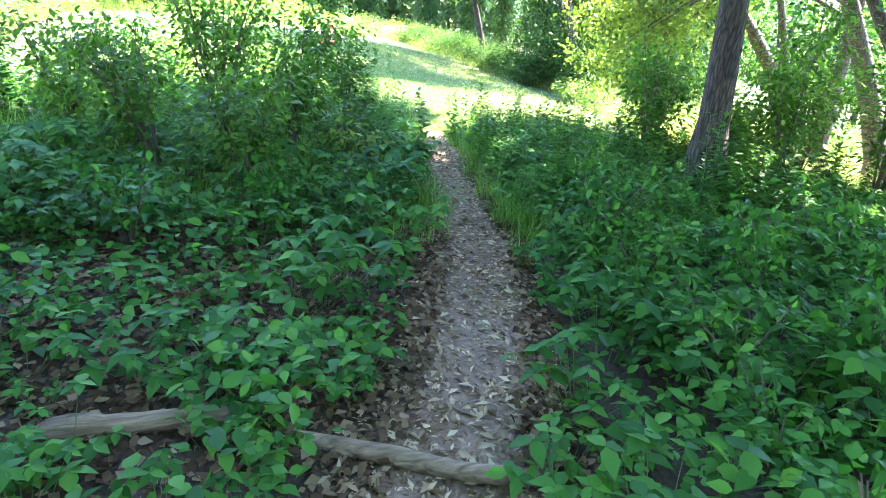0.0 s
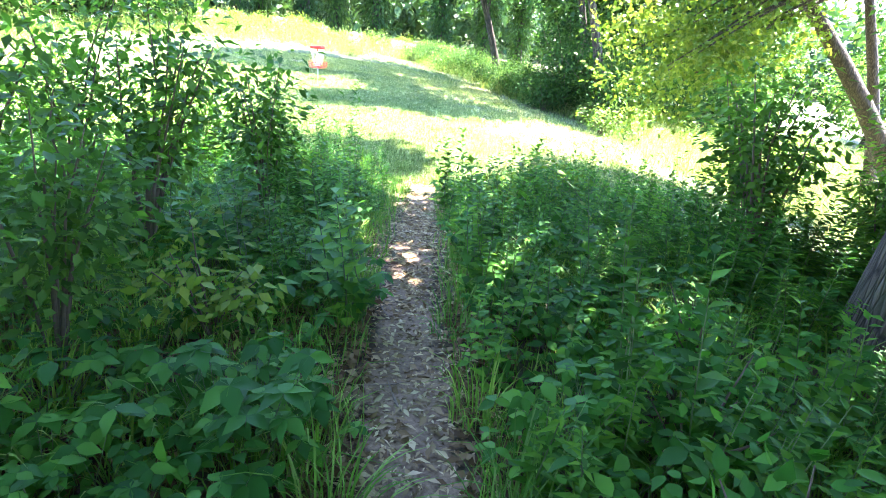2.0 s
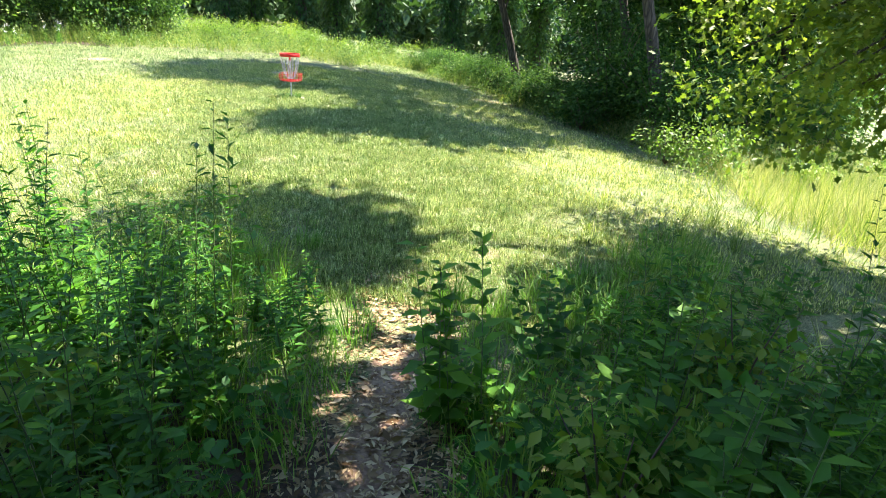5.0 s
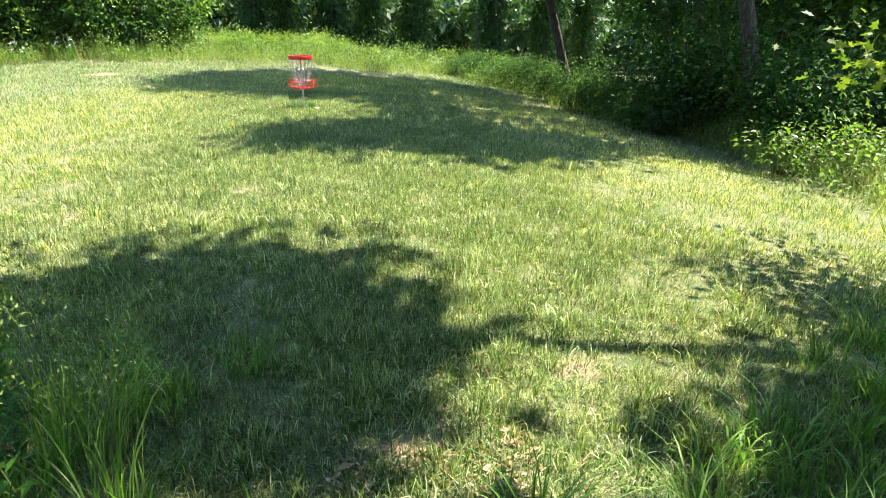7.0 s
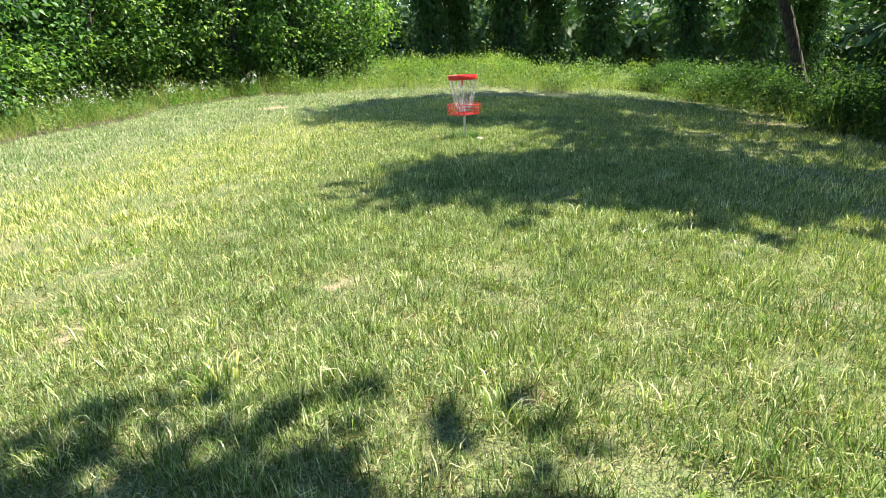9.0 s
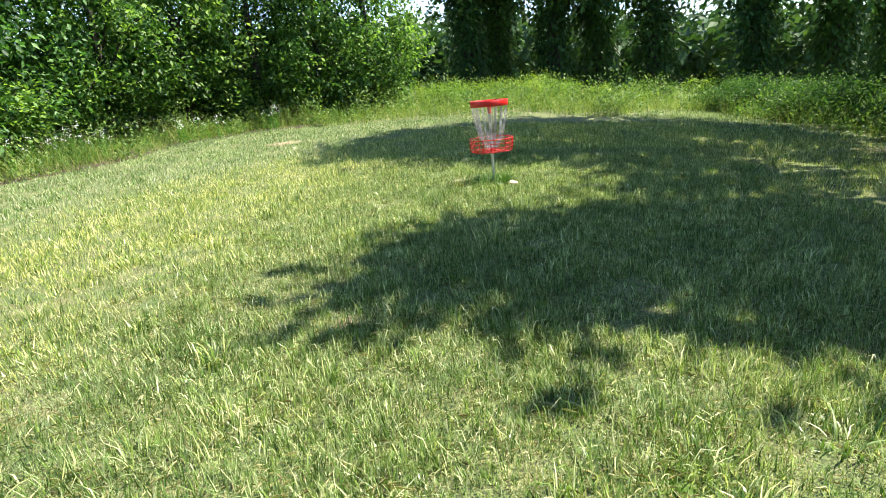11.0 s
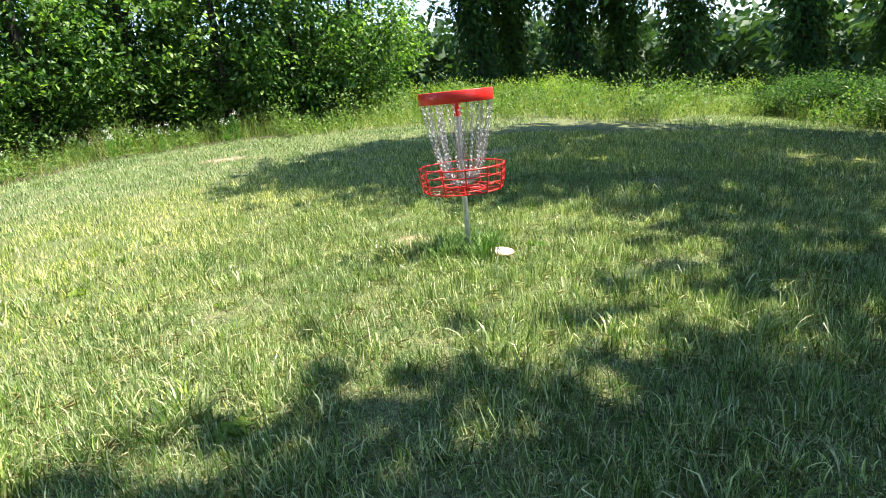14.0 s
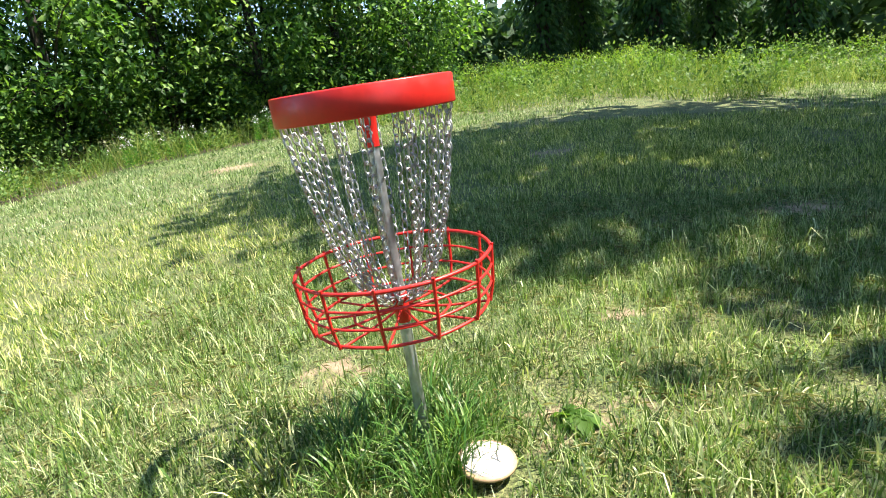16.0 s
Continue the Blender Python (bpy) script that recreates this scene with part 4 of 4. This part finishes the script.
leaves(geo, np.stack([x, y, height(x, y) - 0.03 * np.exp(-(off_path(x, y) / 0.3) ** 2) + r.uniform(0.003, 0.022, n)], 1), r.normal(0, 1, (n, 3)) * np.array([1, 1, 0.12]), np.array([0, 0, 1.0]) + r.normal(0, 0.35, (n, 3)), r.uniform(0.014, 0.03, n) + r.gamma(1.2, 0.02, n).clip(0, 0.08), SIMPLE, 0.7)
tagged(part("path_litter", geo, CHIPS), "chips of bark and dry leaf scattered on the dirt path", "litter", kind="stuff")


# the mown grass, denser and finer near the walked line
def walk_off(x, y):
    mid = 4.6 + 0.09 * (y - 12)
    return np.abs(x - mid) + np.clip(y - 28, 0, 99) * 0.5 + r.normal(0, 0.9, np.shape(x))


DISC = (5.15, 26.13)


def lawn(n, box, keep, tall, wide, simple, mat=None, lean=1.0, straw=False):
    geo = Geo()
    x, y = cover(n, box, lambda x, y: (field_mask(x, y) > 0.5) & keep(walk_off(x, y)), r)
    k = (r.uniform(0, 1, len(x)) > 0.72 * np.clip(sandiness(x, y) * 1.1, 0, 1)) & (np.hypot(x - DISC[0], y - DISC[1]) > 0.13)
    x, y = x[k], y[k]
    tuftiness = 0.8 + 0.35 * np.sin(x * 5.3 + 2 * np.sin(y * 3.1)) * np.cos(y * 4.7 + np.sin(x * 2.9)) + 0.22 * np.sin(x * 13.7 + y * 3.0) * np.sin(y * 15.1 - x * 4.0)
    h, w = r.uniform(tall[0], tall[1], len(x)) * tuftiness, r.uniform(wide[0], wide[1], len(x))
    if straw:
        a = r.uniform(0, 2 * np.pi, len(x))
        leaves(geo, np.stack([x, y, height(x, y) + r.uniform(0.004, 0.035, len(x))], 1), np.stack([np.cos(a), np.sin(a), r.normal(0.12, 0.2, len(x))], 1), np.array([0, 0, 1.0]) + r.normal(0, 0.3, (len(x), 3)), h, LANCE, 0.35)
    else:
        blades(geo, x, y, height(x, y), h, w, lean, r, simple)
    tagged(part("dry_thatch" if straw else "mown_grass", geo, mat or BLADE_LAWN), "dry straw lying between the blades of the mown field" if straw else "mown field grass, green with dry straw-coloured blades", "grass", "mown grass", "stuff")


lawn(780000, (0.9, 9.2, 12, 30), lambda d: d < 3.1, (0.04, 0.145), (0.004, 0.009), True, lean=1.04)
lawn(150000, (1.0, 11.0, 30, 36), lambda d: d < 3.4, (0.04, 0.15), (0.007, 0.013), True)
lawn(90000, (0, 9.5, 12, 30), lambda d: (d >= 3.1) & (d < 3.8), (0.04, 0.15), (0.006, 0.012), True)
lawn(60000, (1.4, 8.4, 12, 29), lambda d: d < 2.4, (0.07, 0.18), (0.004, 0.009), False, lean=1.05)
lawn(140000, (0.9, 9.2, 12, 30), lambda d: d < 3.3, (0.04, 0.11), (0.005, 0.01), True, THATCH, straw=True)
lawn(500000, (-6, 13, 12, 36), lambda d: (d >= 3.4) & (d < 7.5), (0.04, 0.15), (0.007, 0.014), True)
lawn(300000, (-8, 17, 12, 44), lambda d: d >= 7.5, (0.05, 0.14), (0.010, 0.020), True)


rosettes = [fivefold("flat broad-leaved weed growing in the mown grass", 0.05, r, LEAF_YELLOW, "weeds in the mown grass", 0.06 + 0.01 * k, 4, 0.04, 5, "lawn_weed") for k in range(3)]
scatter(rosettes, spots(r, 46, (1.0, 8.5, 13.5, 27.5), lambda x, y: field_mask(x, y) > 0.5), r, 0.7, 1.2)


# ---- the disc-golf basket ----
def chain_geo(points, link=0.044, wire=0.0029):
    """Oval links along a line, each turned a quarter from the one before."""
    p = np.asarray(points)
    seg = np.linalg.norm(np.diff(p, axis=0), axis=1)
    s = np.concatenate([[0], np.cumsum(seg)])
    geo = Geo()
    for k, d in enumerate(np.arange(link * 0.4, s[-1], link * 0.78)):
        c = np.array([np.interp(d, s, p[:, m]) for m in range(3)])
        e = np.array([np.interp(min(d + 0.01, s[-1]), s, p[:, m]) for m in range(3)]) - np.array([np.interp(max(d - 0.01, 0), s, p[:, m]) for m in range(3)])
        e = unit(e)
        a = unit(np.cross(e, np.array([0.3, 0.9, 0.1])))
        if k % 2:
            a = np.cross(e, a)
        q = np.arange(10) / 10 * 2 * np.pi
        tube(geo, c + np.cos(q)[:, None] * e * link * 0.5 + np.sin(q)[:, None] * a * link * 0.27, wire, 5, True)
    return geo


def basket(at):
    top = thing("disc_golf_basket", "red disc-golf basket with hanging steel chains on a galvanised pole", "disc golf basket", "", (at[0], at[1], float(height(*at))))
    pole = Geo()
    tube(pole, np.array([(0, 0, -0.1), (0, 0, 0.4), (0, 0, 0.9), (0, 0, 1.21)]), 0.0215, 20)
    part("pole", pole, GALV, top, "galvanised steel pole", True)
    bm = bmesh.new()
    n, R, h = 64, 0.285, 0.088
    rows = [(R, 1.183), (R + 0.003, 1.187), (R + 0.003, 1.267), (R, 1.271), (R - 0.005, 1.267), (R - 0.005, 1.187)]
    vs = [[bm.verts.new((q * math.cos(2 * math.pi * k / n), q * math.sin(2 * math.pi * k / n), z)) for k in range(n)] for q, z in rows]
    for a in range(len(rows)):
        for k in range(n):
            b = (a + 1) % len(rows)
            bm.faces.new((vs[a][k], vs[a][(k + 1) % n], vs[b][(k + 1) % n], vs[b][k]))
    band = part("band", bm, RED, top, "broad red sheet-metal rim band", True)
    for k in range(4):
        a = k * math.pi / 2 + 0.3
        arm = Geo()
        tube(arm, np.array([(0.02 * math.cos(a), 0.02 * math.sin(a), 1.203), (0.15 * math.cos(a), 0.15 * math.sin(a), 1.200), (0.283 * math.cos(a), 0.283 * math.sin(a), 1.200)]), 0.006, 8)
        part("hanger_arm", arm, RED, top, smooth=True)
    hub = Geo()
    tube(hub, np.array([(0, 0, 1.08), (0, 0, 1.12), (0, 0, 1.18), (0, 0, 1.222)]), (0.025, 0.026, 0.03, 0.042), 20)
    collar = part("top_collar", hub, RED, top, "red flared collar", True)
    bolt = Geo()
    tube(bolt, np.array([(0.012, -0.022, 1.125), (0.016, -0.028, 1.125)]), 0.006, 8)
    part("bolt", bolt, GALV, collar)
    inner = Geo()
    ring(inner, 0.16, 1.200, 0.004, 6, 40)
    part("inner_hanger_ring", inner, RED, top, smooth=True)
    for group_n, radius, count, low, mid_r, shift in ((0, 0.270, 16, 0.535, 0.12, 0.0), (1, 0.20, 8, 0.55, 0.09, 0.28)):
        for k in range(count):
            a = 2 * math.pi * k / count + shift
            t = np.linspace(0, 1, 24)
            rr = (1 - t) ** 2 * radius + 2 * t * (1 - t) * (mid_r + 0.06) + t * t * 0.035
            zz = (1 - t) ** 2 * 1.188 + 2 * t * (1 - t) * (low + 0.02) + t * t * (low + 0.02)
            wob = 0.03 * np.sin(t * 4 + k * 1.7) + 0.05 * math.sin(k * 2.3 + group_n) * np.sin(t * math.pi)
            part("chain", chain_geo(np.stack([rr * np.cos(a + wob), rr * np.sin(a + wob), zz], 1)), CHAIN, top, smooth=True)
    keep = Geo()
    ring(keep, 0.036, 0.57, 0.004, 6, 24)
    part("chain_ring", keep, CHAIN, top, smooth=True)
    N = 12
    corner = [2 * math.pi * (k + 0.35) / N for k in range(N)]

    def loop(name, R, z, wire):
        g2 = Geo()
        pts = []
        for k in range(N):
            for w in (0.0, 0.25, 0.5, 0.75):
                a = corner[k] + w * 2 * math.pi / N
                q = R * (1 - 0.012 * math.sin(w * math.pi))
                pts.append((q * math.cos(a), q * math.sin(a), z))
        tube(g2, np.array(pts), wire, 8, True)
        part(name, g2, RED, top, smooth=True)

    loop("top_ring", 0.335, 0.70, 0.0065)
    loop("side_ring", 0.330, 0.640, 0.0045)
    loop("side_ring", 0.322, 0.580, 0.0045)
    loop("bottom_ring", 0.305, 0.515, 0.0055)
    loop("floor_ring", 0.17, 0.512, 0.0045)
    for a in corner:
        g2 = Geo()
        c, s = math.cos(a), math.sin(a)
        tube(g2, np.array([(0.339 * c, 0.339 * s, 0.712), (0.336 * c, 0.336 * s, 0.69), (0.327 * c, 0.327 * s, 0.58), (0.309 * c, 0.309 * s, 0.508)]), 0.0055, 8)
        part("upright_rod", g2, RED, top, smooth=True)
        g2 = Geo()
        tube(g2, np.array([(0.305 * c, 0.305 * s, 0.508), (0.17 * c, 0.17 * s, 0.507), (0.024 * c, 0.024 * s, 0.520)]), 0.0045, 6)
        part("floor_rod", g2, RED, top, smooth=True)
    sleeve = Geo()
    tube(sleeve, np.array([(0, 0, 0.47), (0, 0, 0.50), (0, 0, 0.55), (0, 0, 0.575)]), (0.026, 0.028, 0.028, 0.025), 20)
    part("bottom_collar", sleeve, RED, top, "red collar that carries the tray", True)
    return top


basket(BASKET)
around = [tuft("clump of long uncut grass round the pole", 0.21 + 0.03 * k, r, BLADE_CLUMP, "uncut grass round the pole", 70, 0.10, 0.007) for k in range(3)]
scatter(around, [(BASKET[0] + a, BASKET[1] + b) for a, b in ((0.0, -0.1), (-0.14, -0.02), (0.12, 0.0), (0.02, 0.12), (-0.1, -0.2), (0.1, -0.2), (-0.26, -0.14), (0.2, -0.1), (-0.2, 0.1), (0.02, -0.26), (-0.18, -0.3), (-0.34, -0.02), (0.22, 0.1), (-0.05, 0.22), (0.16, -0.32))], r, 0.8, 1.2)


def turned(rows, n=56):
    """A shape turned on a lathe from rows of radius and height."""
    bm = bmesh.new()
    rings = [[bm.verts.new((q * math.cos(2 * math.pi * k / n), q * math.sin(2 * math.pi * k / n), z)) for k in range(n)] if q else [bm.verts.new((0, 0, z))] for q, z in rows]
    for a, b in zip(rings, rings[1:]):
        for k in range(n):
            l = (k + 1) % n
            if len(a) == 1:
                bm.faces.new((a[0], b[k], b[l]))
            elif len(b) == 1:
                bm.faces.new((a[k], b[0], a[l]))
            else:
                bm.faces.new((a[k], b[k], b[l], a[l]))
    bmesh.ops.recalc_face_normals(bm, faces=bm.faces[:])
    return bm


def disc(at):
    top = thing("flying_disc", "cream-white plastic flying disc with a tan rim on the grass", "flying disc")
    top.matrix_basis = pose(at[0], at[1], float(height(*at)) + 0.034, 4, 6, 20)
    part("flight_plate", turned([(0.0, 0.019), (0.05, 0.019), (0.08, 0.0175), (0.088, 0.016), (0.086, 0.012), (0.0, 0.0165)]), WHITE, top, "cream-white top", True)
    part("rim", turned([(0.0885, 0.0158), (0.096, 0.0135), (0.101, 0.008), (0.1, 0.001), (0.09, 0.001), (0.0875, 0.011)]), TAN, top, "tan worn rim", True)
    return top


disc(DISC)


# ---- fallen wood ----
def fallen(name, label, a, b, ra, rb, bend, r, mat, group=""):
    geo = Geo()
    w = np.linspace(0, 1, 14)
    x, y = a[0] + (b[0] - a[0]) * w, a[1] + (b[1] - a[1]) * w
    side = unit(np.array([-(b[1] - a[1]), b[0] - a[0]]))
    k = bend * np.sin(w * np.pi) + 0.25 * bend * np.sin(w * 9)
    x, y = x + side[0] * k, y + side[1] * k
    rad = (ra + (rb - ra) * w) * (1 - 0.5 * np.exp(-w * 22) - 0.55 * np.exp(-(1 - w) * 18)) * (1 + 0.10 * np.sin(w * 7 + r.uniform(0, 6)) + 0.03 * r.normal(0, 1, 14))
    z = height(x, y) - 0.03 * np.exp(-(off_path(x, y) / 0.3) ** 2) + rad * 0.75 + 0.006
    tube(geo, np.stack([x, y, z], 1), rad, 10 if ra > 0.02 else 6)
    return tagged(part(name, geo, mat, smooth=True), label, "log" if ra > 0.02 else "twig", group)


fallen("fallen_log", "grey weathered fallen branch lying among low plants", (-0.78, 2.28), (0.06, 2.22), 0.055, 0.05, 0.03, r, LOG_WOOD)
fallen("fallen_log", "pale barkless branch lying across the dirt path", (0.22, 2.1), (1.2, 1.56), 0.035, 0.048, -0.05, r, LOG_WOOD)
fallen("fallen_log", "short rotting branch lying in the leaf litter", (-2.6, 5.0), (-1.9, 5.4), 0.035, 0.03, 0.02, r, LOG_WOOD)
for n in range(26):
    t = r.uniform(0.14, 0.8)
    k = t * (len(PATH_AT) - 1)
    c = PATH_AT[int(k)] + (PATH_AT[int(k) + 1] - PATH_AT[int(k)]) * (k % 1) + r.normal(0, 0.22, 2)
    a = r.uniform(0, math.pi)
    l = r.uniform(0.07, 0.2)
    fallen("twig", "dry brown twig lying on the path", (c[0] - l * math.cos(a), c[1] - l * math.sin(a)), (c[0] + l * math.cos(a), c[1] + l * math.sin(a)), r.uniform(0.004, 0.009), 0.003, 0.015, r, TWIG_WOOD, "twigs on the path")
